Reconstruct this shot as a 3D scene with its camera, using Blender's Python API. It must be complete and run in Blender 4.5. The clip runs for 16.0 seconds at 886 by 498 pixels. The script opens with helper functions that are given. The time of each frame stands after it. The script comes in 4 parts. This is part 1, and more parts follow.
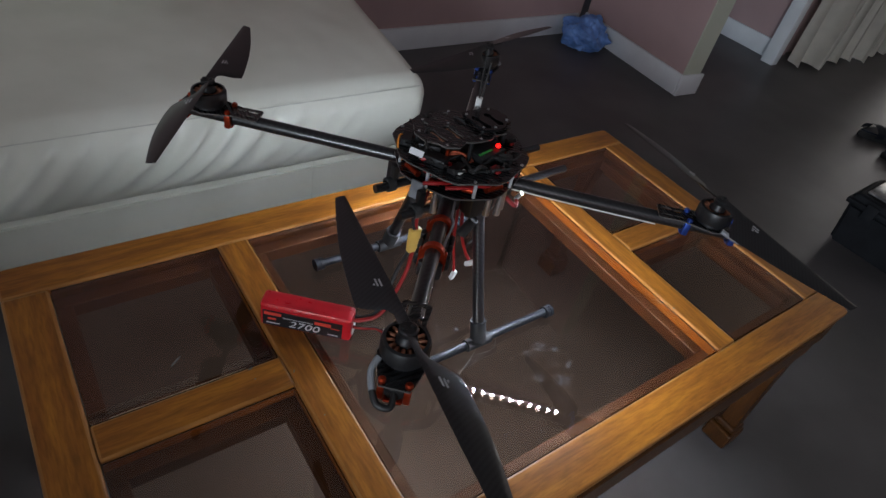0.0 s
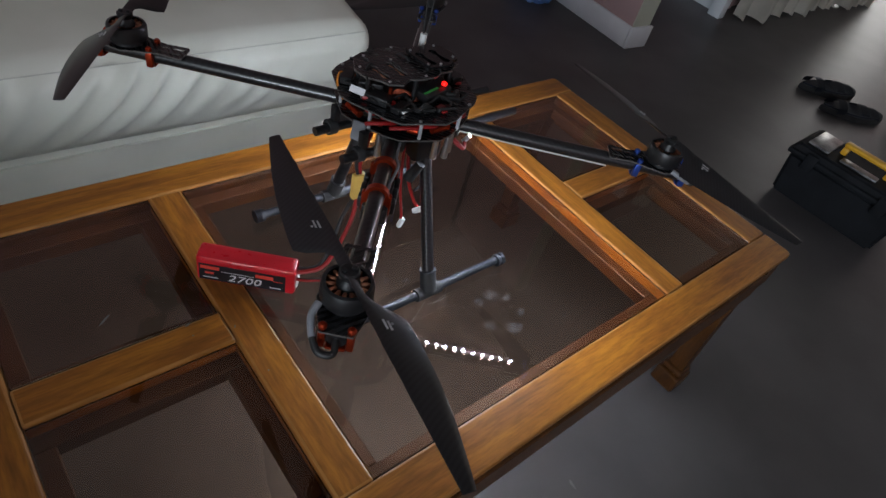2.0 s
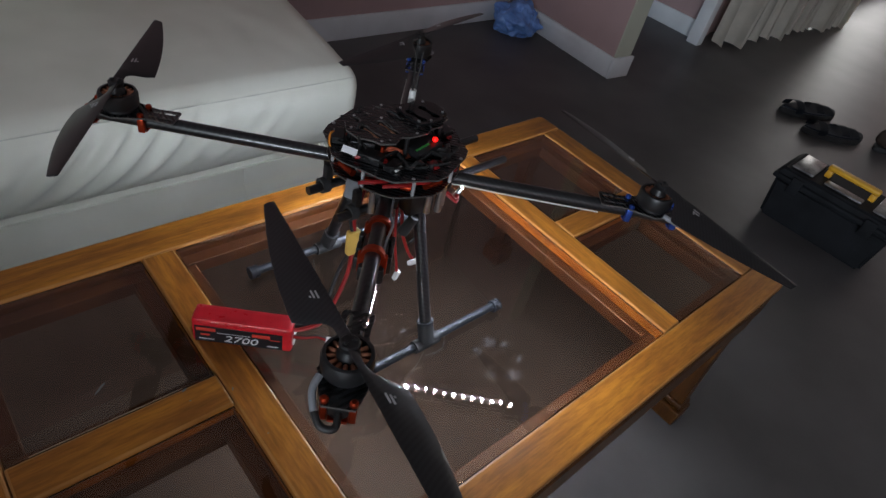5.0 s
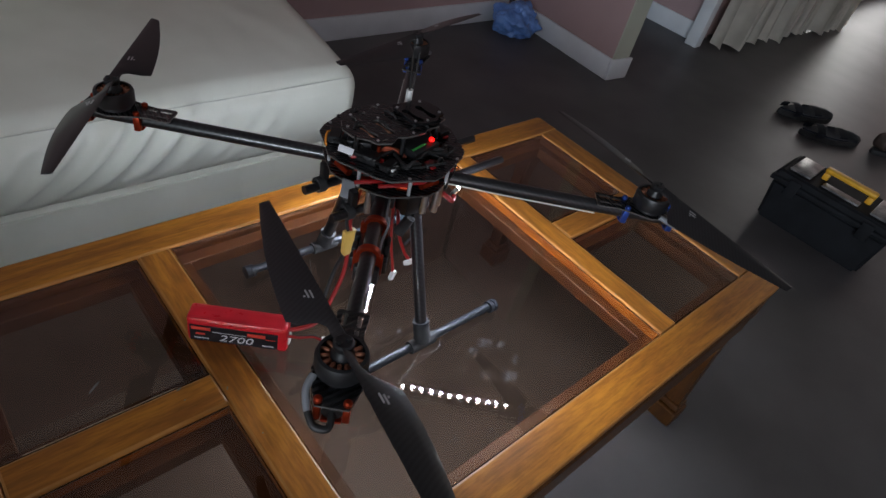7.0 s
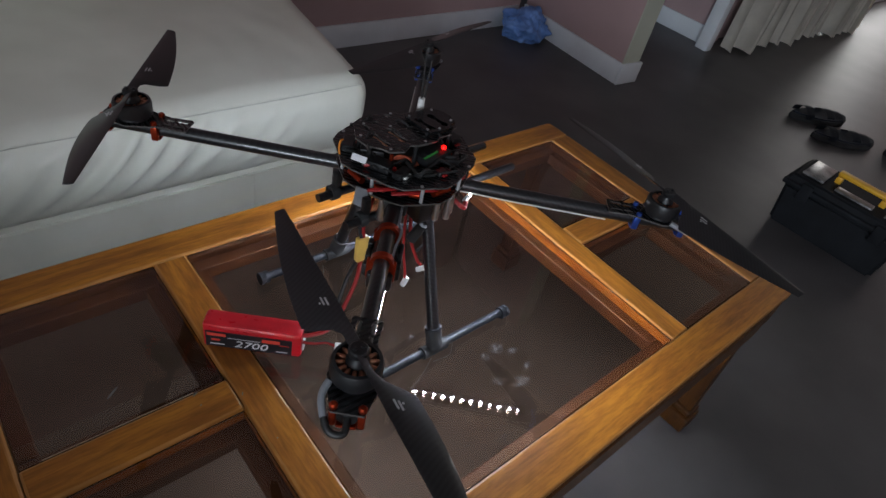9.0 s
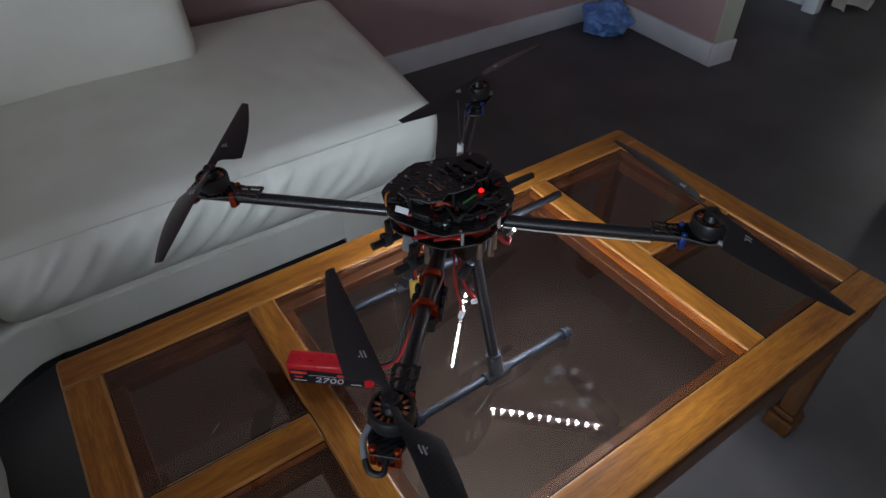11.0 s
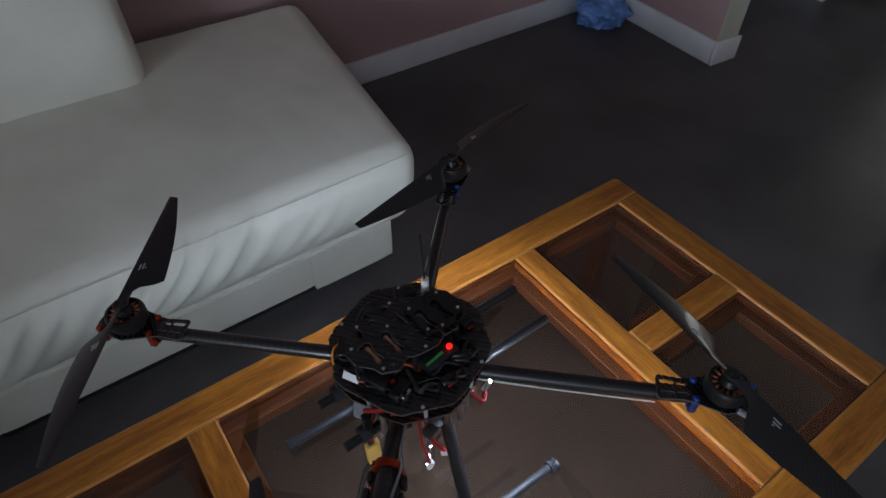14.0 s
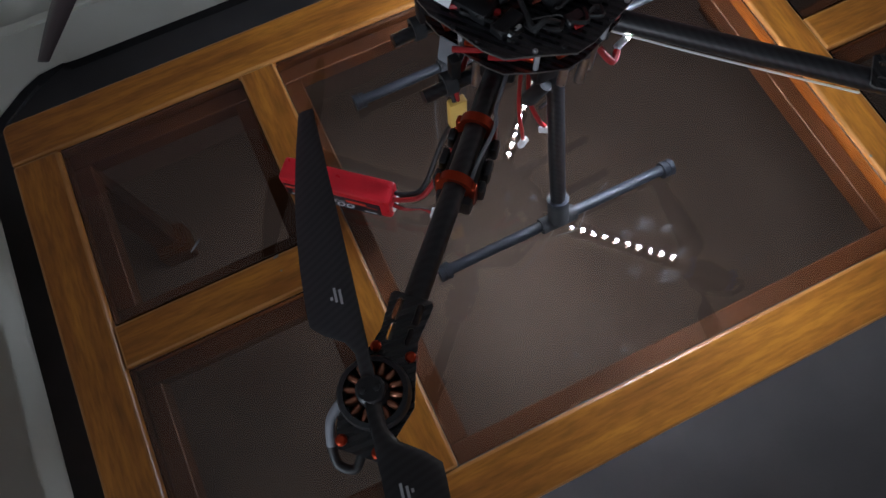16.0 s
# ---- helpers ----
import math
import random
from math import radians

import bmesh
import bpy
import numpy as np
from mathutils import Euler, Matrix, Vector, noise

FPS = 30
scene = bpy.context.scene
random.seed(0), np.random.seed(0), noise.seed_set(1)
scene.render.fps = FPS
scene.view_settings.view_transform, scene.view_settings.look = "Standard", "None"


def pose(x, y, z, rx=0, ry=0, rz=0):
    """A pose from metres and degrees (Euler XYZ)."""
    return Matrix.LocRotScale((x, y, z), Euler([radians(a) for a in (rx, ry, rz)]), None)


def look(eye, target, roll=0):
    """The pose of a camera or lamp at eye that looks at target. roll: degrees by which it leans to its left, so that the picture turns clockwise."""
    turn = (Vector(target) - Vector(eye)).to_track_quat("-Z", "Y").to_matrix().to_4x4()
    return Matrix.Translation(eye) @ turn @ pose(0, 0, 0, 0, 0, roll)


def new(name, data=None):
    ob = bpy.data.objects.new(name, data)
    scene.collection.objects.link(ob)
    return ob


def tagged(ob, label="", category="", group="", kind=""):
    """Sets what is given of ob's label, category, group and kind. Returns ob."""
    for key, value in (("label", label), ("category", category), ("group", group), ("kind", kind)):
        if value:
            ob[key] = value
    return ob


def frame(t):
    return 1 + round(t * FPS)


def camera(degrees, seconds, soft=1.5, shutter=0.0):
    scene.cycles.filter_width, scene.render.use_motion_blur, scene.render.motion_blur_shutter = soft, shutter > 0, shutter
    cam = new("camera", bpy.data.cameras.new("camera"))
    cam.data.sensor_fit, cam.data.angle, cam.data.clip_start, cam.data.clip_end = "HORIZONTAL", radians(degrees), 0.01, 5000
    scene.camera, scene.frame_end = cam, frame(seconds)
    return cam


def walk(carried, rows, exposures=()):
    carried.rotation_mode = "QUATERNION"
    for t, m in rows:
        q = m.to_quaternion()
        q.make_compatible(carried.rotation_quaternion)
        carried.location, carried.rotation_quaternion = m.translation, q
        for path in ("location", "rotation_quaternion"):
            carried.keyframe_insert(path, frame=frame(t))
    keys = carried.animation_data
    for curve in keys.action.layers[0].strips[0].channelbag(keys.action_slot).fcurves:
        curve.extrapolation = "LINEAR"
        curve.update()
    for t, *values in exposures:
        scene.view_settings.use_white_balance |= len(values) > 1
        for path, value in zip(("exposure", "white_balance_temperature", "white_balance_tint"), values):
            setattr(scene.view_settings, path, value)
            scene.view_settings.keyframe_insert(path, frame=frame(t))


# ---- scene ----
cam = camera(72.1, 16.0)
PATH = [
    (0, (-0.518, -0.437, 1.067), (0.522, 0.668, -0.236), 13.8),
    (0.5, (-0.516, -0.442, 1.058), (0.541, 0.64, -0.252), 14.9),
    (1, (-0.511, -0.437, 1.034), (0.594, 0.516, -0.334), 17.9),
    (1.5, (-0.507, -0.435, 1.035), (0.601, 0.512, -0.335), 17.2),
    (2, (-0.501, -0.439, 1.035), (0.622, 0.501, -0.328), 17.1),
    (2.5, (-0.483, -0.427, 1.049), (0.705, 0.501, -0.264), 16.1),
    (3, (-0.488, -0.422, 1.049), (0.702, 0.509, -0.261), 16.3),
    (3.5, (-0.49, -0.42, 1.051), (0.696, 0.524, -0.254), 15.9),
    (4, (-0.493, -0.418, 1.055), (0.681, 0.554, -0.24), 15.1),
    (6.5, (-0.496, -0.416, 1.058), (0.673, 0.563, -0.237), 15.0),
    (7, (-0.493, -0.418, 1.057), (0.682, 0.556, -0.235), 15.4),
    (7.5, (-0.494, -0.42, 1.058), (0.68, 0.558, -0.233), 15.2),
    (8, (-0.498, -0.418, 1.06), (0.67, 0.569, -0.229), 15.1),
    (8.5, (-0.496, -0.419, 1.061), (0.674, 0.567, -0.228), 15.1),
    (9, (-0.498, -0.418, 1.063), (0.657, 0.585, -0.225), 14.4),
    (9.2, (-0.495, -0.417, 1.067), (0.66, 0.587, -0.22), 14.3),
    (11.3, (-0.437, -0.478, 1.152), (0.352, 0.772, -0.195), -2.0),
    (11.5, (-0.439, -0.485, 1.158), (0.315, 0.778, -0.197), -2.7),
    (12, (-0.462, -0.498, 1.181), (0.268, 0.818, -0.136), -2.3),
    (12.5, (-0.458, -0.495, 1.179), (0.23, 0.751, -0.226), -0.3),
    (13, (-0.448, -0.479, 1.202), (0.237, 0.828, -0.148), -1.4),
    (13.5, (-0.375, -0.417, 1.218), (0.385, 0.713, -0.247), -3.9),
    (14, (-0.269, -0.281, 1.201), (0.553, 0.857, -0.224), 0.7),
    (14.5, (-0.203, -0.205, 1.144), (0.468, 0.799, -0.45), -1.8),
    (15, (-0.225, -0.194, 1.09), (0.111, 0.523, -0.747), -6.9),
    (15.5, (-0.252, -0.221, 1.054), (0.082, 0.457, -0.798), -1.0),
    (16, (-0.269, -0.236, 1.035), (-0.037, 0.342, -0.866), -3.9),
]
walk(cam, [(t, look(eye, target, roll)) for t, eye, target, roll in PATH],
     exposures=[(0, -0.08, 6250, 10), (9.2, -0.08, 6200, 10), (11.3, -0.24, 5950, 10), (16.0, -0.32, 5950, 10)])


# ---------------------------------------------------------------- light
world = bpy.data.worlds.new("overcast_sky")
scene.world = world
world.use_nodes = True
wn = world.node_tree
sky = wn.nodes.new("ShaderNodeTexSky")
sky.sky_type, sky.sun_disc = 'NISHITA', False
sky.sun_elevation, sky.sun_rotation = radians(28), radians(90)
wn.links.new(sky.outputs[0], wn.nodes["Background"].inputs[0])
wn.nodes["Background"].inputs[1].default_value = 0.12


def area_lamp(name, eye, target, w, h, watts, colour):
    d = bpy.data.lights.new(name, 'AREA')
    d.shape, d.size, d.size_y, d.energy, d.color = 'RECTANGLE', w, h, watts, colour
    ob = new(name, d)
    ob.matrix_world = look(eye, target)
    return ob


area_lamp("glass_door_daylight", (5.9, 1.05, 1.08), (5.9, -2.0, 1.08), 2.6, 1.9, 52, (1.0, 0.96, 0.90))
area_lamp("west_window_daylight", (-4.57, -3.15, 1.60), (2.0, -3.15, 1.60), 1.75, 1.0, 165, (0.84, 0.93, 1.0))


# ---------------------------------------------------------------- materials
def mat(name, colour, rough=0.5, metal=0.0, vary=0.15, scale=30.0, bump=0.0, bump_scale=200.0, coat=0.0, stretch=(1, 1, 1),
        rough_vary=0.08, second=None, detail=4.0, spec=0.5):
    m = bpy.data.materials.new(name)
    m.use_nodes = True
    nt = m.node_tree
    n, ln = nt.nodes, nt.links
    b = n["Principled BSDF"]
    b.inputs["Metallic"].default_value = metal
    b.inputs["Coat Weight"].default_value = coat
    b.inputs["Coat Roughness"].default_value = 0.12
    b.inputs["Specular IOR Level"].default_value = spec
    tc = n.new("ShaderNodeTexCoord")
    mp = n.new("ShaderNodeMapping")
    mp.inputs["Scale"].default_value = stretch
    ln.new(tc.outputs["Object"], mp.inputs["Vector"])
    big = n.new("ShaderNodeTexNoise")
    big.inputs["Scale"].default_value, big.inputs["Detail"].default_value = scale, detail
    ln.new(mp.outputs[0], big.inputs["Vector"])
    fine = n.new("ShaderNodeTexNoise")
    fine.inputs["Scale"].default_value, fine.inputs["Detail"].default_value = bump_scale, 3.0
    ln.new(mp.outputs[0], fine.inputs["Vector"])
    mix = n.new("ShaderNodeMix")
    mix.data_type = 'RGBA'
    lo = [max(0.0, c * (1 - vary)) for c in colour]
    hi = second or [min(1.0, c * (1 + vary)) for c in colour]
    mix.inputs["A"].default_value = (*lo, 1)
    mix.inputs["B"].default_value = (*hi, 1)
    rm = n.new("ShaderNodeMapRange")
    rm.inputs["From Min"].default_value, rm.inputs["From Max"].default_value = 0.3, 0.7
    ln.new(big.outputs[0], rm.inputs["Value"])
    ln.new(rm.outputs[0], mix.inputs["Factor"])
    ln.new(mix.outputs["Result"], b.inputs["Base Color"])
    rr = n.new("ShaderNodeMapRange")
    rr.inputs["To Min"].default_value, rr.inputs["To Max"].default_value = max(0.02, rough - rough_vary), min(1, rough + rough_vary)
    ln.new(fine.outputs[0], rr.inputs["Value"])
    ln.new(rr.outputs[0], b.inputs["Roughness"])
    if bump:
        bp = n.new("ShaderNodeBump")
        bp.inputs["Strength"].default_value, bp.inputs["Distance"].default_value = bump, 0.002
        ln.new(fine.outputs[0], bp.inputs["Height"])
        ln.new(bp.outputs[0], b.inputs["Normal"])
    return m


def wood(name, axis, pale=(0.41, 0.158, 0.018), deep=(0.23, 0.076, 0.012)):
    """Honey lacquered pine or beech, grain along the axis."""
    m = mat(name, deep, 0.34, spec=0.35, vary=0.15, scale=4.0, bump=0.04, bump_scale=60, coat=0.12,
            stretch=(1.5, 12, 12) if axis == 'x' else (12, 1.5, 12) if axis == 'y' else (12, 12, 1.5), detail=6.0, second=pale)
    n, ln = m.node_tree.nodes, m.node_tree.links
    wv = n.new("ShaderNodeTexWave")
    wv.inputs["Scale"].default_value, wv.inputs["Distortion"].default_value = 1.5, 9.0
    wv.inputs["Detail"].default_value, wv.inputs["Detail Scale"].default_value = 3.0, 1.2
    wv.bands_direction = 'Z' if axis == 'z' else 'Y' if axis == 'x' else 'X'
    mp = [k for k in n if k.type == 'MAPPING'][0]
    ln.new(mp.outputs[0], wv.inputs["Vector"])
    mix = n.new("ShaderNodeMix")
    mix.data_type, mix.blend_type = 'RGBA', 'MULTIPLY'
    ramp = n.new("ShaderNodeMapRange")
    ramp.inputs["To Min"].default_value, ramp.inputs["To Max"].default_value = 0.84, 1.0
    ln.new(wv.outputs[1], ramp.inputs["Value"])
    prev = [k for k in n if k.type == 'MIX' and k != mix][0]
    mix.inputs["Factor"].default_value = 1.0
    ln.new(prev.outputs["Result"], mix.inputs["A"])
    ln.new(ramp.outputs[0], mix.inputs["B"])
    pores = n.new("ShaderNodeTexNoise")
    pores.inputs["Scale"].default_value, pores.inputs["Detail"].default_value = 26.0, 5.0
    ln.new(mp.outputs[0], pores.inputs["Vector"])
    pr = n.new("ShaderNodeMapRange")
    pr.inputs["From Min"].default_value, pr.inputs["From Max"].default_value = 0.32, 0.60
    pr.inputs["To Min"].default_value, pr.inputs["To Max"].default_value = 0.72, 1.06
    ln.new(pores.outputs[0], pr.inputs["Value"])
    lines = n.new("ShaderNodeMix")
    lines.data_type, lines.blend_type = 'RGBA', 'MULTIPLY'
    lines.inputs["Factor"].default_value = 1.0
    ln.new(mix.outputs["Result"], lines.inputs["A"])
    ln.new(pr.outputs[0], lines.inputs["B"])
    ln.new(lines.outputs["Result"], n["Principled BSDF"].inputs["Base Color"])
    return m


def carbon(name, period, bright=0.0125, gloss=(0.22, 0.34)):
    """Carbon twill: two tones of black in fine ribs under clear resin."""
    m = bpy.data.materials.new(name)
    m.use_nodes = True
    n, ln = m.node_tree.nodes, m.node_tree.links
    b = n["Principled BSDF"]
    tc = n.new("ShaderNodeTexCoord")
    wv = n.new("ShaderNodeTexWave")
    wv.inputs["Scale"].default_value = 0.314 / period
    wv.inputs["Distortion"].default_value = 0.4
    mp = n.new("ShaderNodeMapping")
    mp.inputs["Rotation"].default_value = (radians(-12), radians(38), radians(-38))
    ln.new(tc.outputs["Object"], mp.inputs[0])
    ln.new(mp.outputs[0], wv.inputs[0])
    mix = n.new("ShaderNodeMix")
    mix.data_type = 'RGBA'
    mix.inputs["A"].default_value = (0.0055, 0.0055, 0.0062, 1)
    mix.inputs["B"].default_value = (bright, bright, bright * 1.15, 1)
    ln.new(wv.outputs[1], mix.inputs["Factor"])
    ln.new(mix.outputs["Result"], b.inputs["Base Color"])
    rr = n.new("ShaderNodeMapRange")
    rr.inputs["To Min"].default_value, rr.inputs["To Max"].default_value = gloss
    ln.new(wv.outputs[1], rr.inputs["Value"])
    ln.new(rr.outputs[0], b.inputs["Roughness"])
    b.inputs["Coat Weight"].default_value = 0.35
    b.inputs["Coat Roughness"].default_value = 0.08
    return m


def glow(name, colour, strength):
    m = bpy.data.materials.new(name)
    m.use_nodes = True
    b = m.node_tree.nodes["Principled BSDF"]
    b.inputs["Base Color"].default_value = (0.6 * colour[0], 0.6 * colour[1], 0.6 * colour[2], 1)
    b.inputs["Emission Color"].default_value = (*colour, 1)
    b.inputs["Emission Strength"].default_value = strength
    return m


def glass(name, tint, rough=0.0):
    m = bpy.data.materials.new(name)
    m.use_nodes = True
    n, ln = m.node_tree.nodes, m.node_tree.links
    b = n["Principled BSDF"]
    b.inputs["Base Color"].default_value = (*tint, 1)
    b.inputs["Transmission Weight"].default_value = 1.0
    b.inputs["Roughness"].default_value = rough
    b.inputs["IOR"].default_value = 1.5
    return m


def dusty_glass(name, tint):
    """Table glass under a thin film of wiped dust, with pale specks."""
    m = glass(name, tint)
    n, ln = m.node_tree.nodes, m.node_tree.links
    tc = n.new("ShaderNodeTexCoord")

    def layer(scale, stretch, lo, hi, top, kind="ShaderNodeTexNoise"):
        mp = n.new("ShaderNodeMapping")
        mp.inputs["Scale"].default_value = stretch
        mp.inputs["Rotation"].default_value = (0, 0, radians(25))
        ln.new(tc.outputs["Object"], mp.inputs["Vector"])
        tx = n.new(kind)
        tx.inputs["Scale"].default_value = scale
        if kind == "ShaderNodeTexNoise":
            tx.inputs["Detail"].default_value = 6.0
        ln.new(mp.outputs[0], tx.inputs["Vector"])
        r = n.new("ShaderNodeMapRange")
        r.inputs["From Min"].default_value, r.inputs["From Max"].default_value = lo, hi
        r.inputs["To Min"].default_value, r.inputs["To Max"].default_value = 0.0, top
        ln.new(tx.outputs[0], r.inputs["Value"])
        return r.outputs[0]

    def both(a, b, how):
        k = n.new("ShaderNodeMath")
        k.operation = how
        ln.new(a, k.inputs[0])
        ln.new(b, k.inputs[1])
        return k.outputs[0]
    haze = layer(5, (1, 2.2, 1), 0.35, 0.75, 0.0005)
    wipes = layer(14, (1, 7, 1), 0.58, 0.80, 0.003)
    specks = both(layer(55, (1, 1, 1), 0.10, 0.03, 0.12, "ShaderNodeTexVoronoi"), layer(9, (1, 1, 1), 0.52, 0.62, 1.0), 'MULTIPLY')
    dust = n.new("ShaderNodeBsdfDiffuse")
    dust.inputs["Color"].default_value = (0.62, 0.62, 0.64, 1)
    mx = n.new("ShaderNodeMixShader")
    ln.new(both(both(haze, wipes, 'ADD'), specks, 'ADD'), mx.inputs[0])
    ln.new(n["Principled BSDF"].outputs[0], mx.inputs[1])
    ln.new(dust.outputs[0], mx.inputs[2])
    ln.new(mx.outputs[0], n["Material Output"].inputs["Surface"])
    return m


def smudge(name, colour, cover):
    """A thin dried film, thickest in the middle and patchy."""
    m = bpy.data.materials.new(name)
    m.use_nodes = True
    n, ln = m.node_tree.nodes, m.node_tree.links
    n["Principled BSDF"].inputs["Base Color"].default_value = (*colour, 1)
    n["Principled BSDF"].inputs["Roughness"].default_value = 0.8
    tc = n.new("ShaderNodeTexCoord")
    flat = n.new("ShaderNodeVectorMath")
    flat.operation = 'MULTIPLY'
    flat.inputs[1].default_value = (1, 1, 0)
    ln.new(tc.outputs["Generated"], flat.inputs[0])
    far = n.new("ShaderNodeVectorMath")
    far.operation = 'DISTANCE'
    far.inputs[1].default_value = (0.5, 0.5, 0)
    ln.new(flat.outputs[0], far.inputs[0])
    fade = n.new("ShaderNodeMapRange")
    fade.inputs["From Min"].default_value, fade.inputs["From Max"].default_value = 0.48, 0.10
    ln.new(far.outputs["Value"], fade.inputs["Value"])
    tx = n.new("ShaderNodeTexNoise")
    tx.inputs["Scale"].default_value, tx.inputs["Detail"].default_value = 170, 5
    ln.new(tc.outputs["Object"], tx.inputs["Vector"])
    patch = n.new("ShaderNodeMapRange")
    patch.inputs["From Min"].default_value, patch.inputs["From Max"].default_value = 0.40, 0.66
    patch.inputs["To Max"].default_value = cover
    ln.new(tx.outputs[0], patch.inputs["Value"])
    k = n.new("ShaderNodeMath")
    k.operation = 'MULTIPLY'
    ln.new(fade.outputs[0], k.inputs[0])
    ln.new(patch.outputs[0], k.inputs[1])
    ln.new(k.outputs[0], n["Principled BSDF"].inputs["Alpha"])
    return m


# Darkened copy of the table wood: shade below the top painted in.
WOOD_D = wood("shade_darkened_underframe", 'z', (0.085, 0.032, 0.006), (0.058, 0.021, 0.004))
# Rebate wood darkened: the shade beneath the panes is put into its colour.
LEDGE = mat("shade_darkened_rebate", (0.050, 0.018, 0.005), 0.5, vary=0.25, scale=8, bump=0.05, second=(0.072, 0.027, 0.006))
WOOD_X, WOOD_Y, WOOD_Z = wood("lacquered_wood_lengthwise", 'x'), wood("lacquered_wood_crosswise", 'y'), wood("lacquered_wood_upright", 'z')
PALE_EDGE = mat("pale_lacquer_edge", (0.30, 0.12, 0.022), 0.35, vary=0.25, scale=14, second=(0.38, 0.17, 0.045))
GLASS = dusty_glass("smoked_table_glass", (0.75, 0.55, 0.40))
CLEAR = mat("smoky_tray_plastic", (0.06, 0.06, 0.062), 0.30, vary=0.5, scale=30, bump=0.15, second=(0.20, 0.19, 0.185))
LEATHER = mat("cream_leather", (0.72, 0.725, 0.625), 0.42, vary=0.06, scale=6, bump=0.22, bump_scale=420, rough_vary=0.06, second=(0.77, 0.775, 0.68))
SEAM = mat("leather_seam", (0.58, 0.58, 0.51), 0.7, vary=0.1)
FLOOR = mat("grey_brown_floor", (0.080, 0.075, 0.075), 0.44, vary=0.25, scale=3.0, bump=0.12, bump_scale=230, rough_vary=0.16, second=(0.104, 0.097, 0.097), detail=10, spec=0.32)
WALL = mat("mauve_wall_paint", (0.42, 0.29, 0.285), 0.85, vary=0.05, scale=4, bump=0.25, bump_scale=260)
GREEN = mat("pale_green_wall_paint", (0.46, 0.47, 0.38), 0.8, vary=0.05, scale=4, bump=0.25, bump_scale=260)
WHITE = mat("white_gloss_paint", (0.74, 0.76, 0.78), 0.35, vary=0.05, scale=9, bump=0.05)
CEIL = mat("white_ceiling_paint", (0.78, 0.78, 0.77), 0.9, vary=0.03, scale=5)
CURTAIN = mat("beige_curtain_cloth", (0.76, 0.71, 0.63), 0.85, vary=0.08, scale=12, bump=0.4, bump_scale=700)
BAGBLUE = mat("blue_plastic_bag", (0.10, 0.22, 0.58), 0.35, vary=0.25, scale=20, bump=0.5, bump_scale=60, second=(0.20, 0.36, 0.75))
CARBON = carbon("carbon_twill", 0.0045)
TUBE = carbon("carbon_tube", 0.0048, 0.014, (0.28, 0.40))
BLACK = mat("black_plastic", (0.010, 0.010, 0.011), 0.42, vary=0.3, scale=60, bump=0.05)
DARK = mat("matt_black_rubber", (0.02, 0.02, 0.021), 0.75, vary=0.3, scale=50, bump=0.2)
ANOD_O = mat("orange_anodised_aluminium", (0.36, 0.040, 0.012), 0.32, metal=0.85, vary=0.12, scale=80)
ANOD_B = mat("blue_anodised_aluminium", (0.06, 0.13, 0.55), 0.32, metal=0.85, vary=0.12, scale=80)
ALU = mat("bare_aluminium", (0.62, 0.63, 0.65), 0.3, metal=1.0, vary=0.08, scale=90)
COPPER = mat("copper_winding", (0.46, 0.20, 0.12), 0.42, metal=0.9, vary=0.3, scale=300)
REDWIRE = mat("red_silicone_wire", (0.30, 0.008, 0.008), 0.5, vary=0.1, scale=60)
BLKWIRE = mat("black_silicone_wire", (0.015, 0.015, 0.015), 0.5, vary=0.1, scale=60)
ORGWIRE = mat("orange_wire", (0.65, 0.22, 0.02), 0.5, vary=0.1, scale=60)
PLUG = mat("white_plug_plastic", (0.72, 0.72, 0.70), 0.5, vary=0.05, scale=80)
YELLOW = mat("yellow_plastic", (0.66, 0.35, 0.02), 0.4, vary=0.08, scale=40)
AMBER = mat("pale_yellow_plastic", (0.74, 0.48, 0.11), 0.45, vary=0.08, scale=40)
BATRED = mat("red_shrink_wrap", (0.55, 0.010, 0.020), 0.30, vary=0.15, scale=25, bump=0.12, bump_scale=120, coat=0.3)
LABEL = mat("black_label_print", (0.014, 0.013, 0.016), 0.35, vary=0.2, scale=40)
BRONZE = mat("bronze_strip", (0.62, 0.36, 0.23), 0.32, metal=0.8, vary=0.15, scale=120)
BUNDLE = mat("rust_red_wire", (0.34, 0.07, 0.03), 0.5, vary=0.3, scale=200)
GREYPRINT = mat("faded_white_print", (0.36, 0.36, 0.37), 0.5, vary=0.1)
PRINTW = mat("white_print", (0.70, 0.70, 0.72), 0.5, vary=0.05)
PRINTR = mat("red_print", (0.62, 0.05, 0.03), 0.5, vary=0.05)
PRINTG = mat("green_print", (0.05, 0.30, 0.06), 0.5, vary=0.05)
GREYTUBE = mat("grey_skid_tube", (0.019, 0.021, 0.026), 0.42, vary=0.15, scale=70, metal=0.3)
SILVER = mat("clear_heatshrink", (0.22, 0.23, 0.25), 0.35, vary=0.1, scale=80)
BLADE = carbon("carbon_blade", 0.003, 0.015, (0.32, 0.46))
CUT = mat("raw_carbon_edge", (0.085, 0.08, 0.075), 0.32, vary=0.2, scale=200)
SHOE = mat("black_sandal_leather", (0.011, 0.015, 0.024), 0.85, vary=0.3, scale=40, bump=0.3)
BROWN = mat("dark_brown_leather", (0.045, 0.030, 0.024), 0.55, vary=0.2, scale=40, bump=0.3)
DUST = mat("dried_smear", (0.15, 0.147, 0.143), 0.85, vary=0.2, scale=90)
SATIN = mat("satin_aluminium", (0.48, 0.49, 0.51), 0.42, metal=0.35, vary=0.08, scale=90)
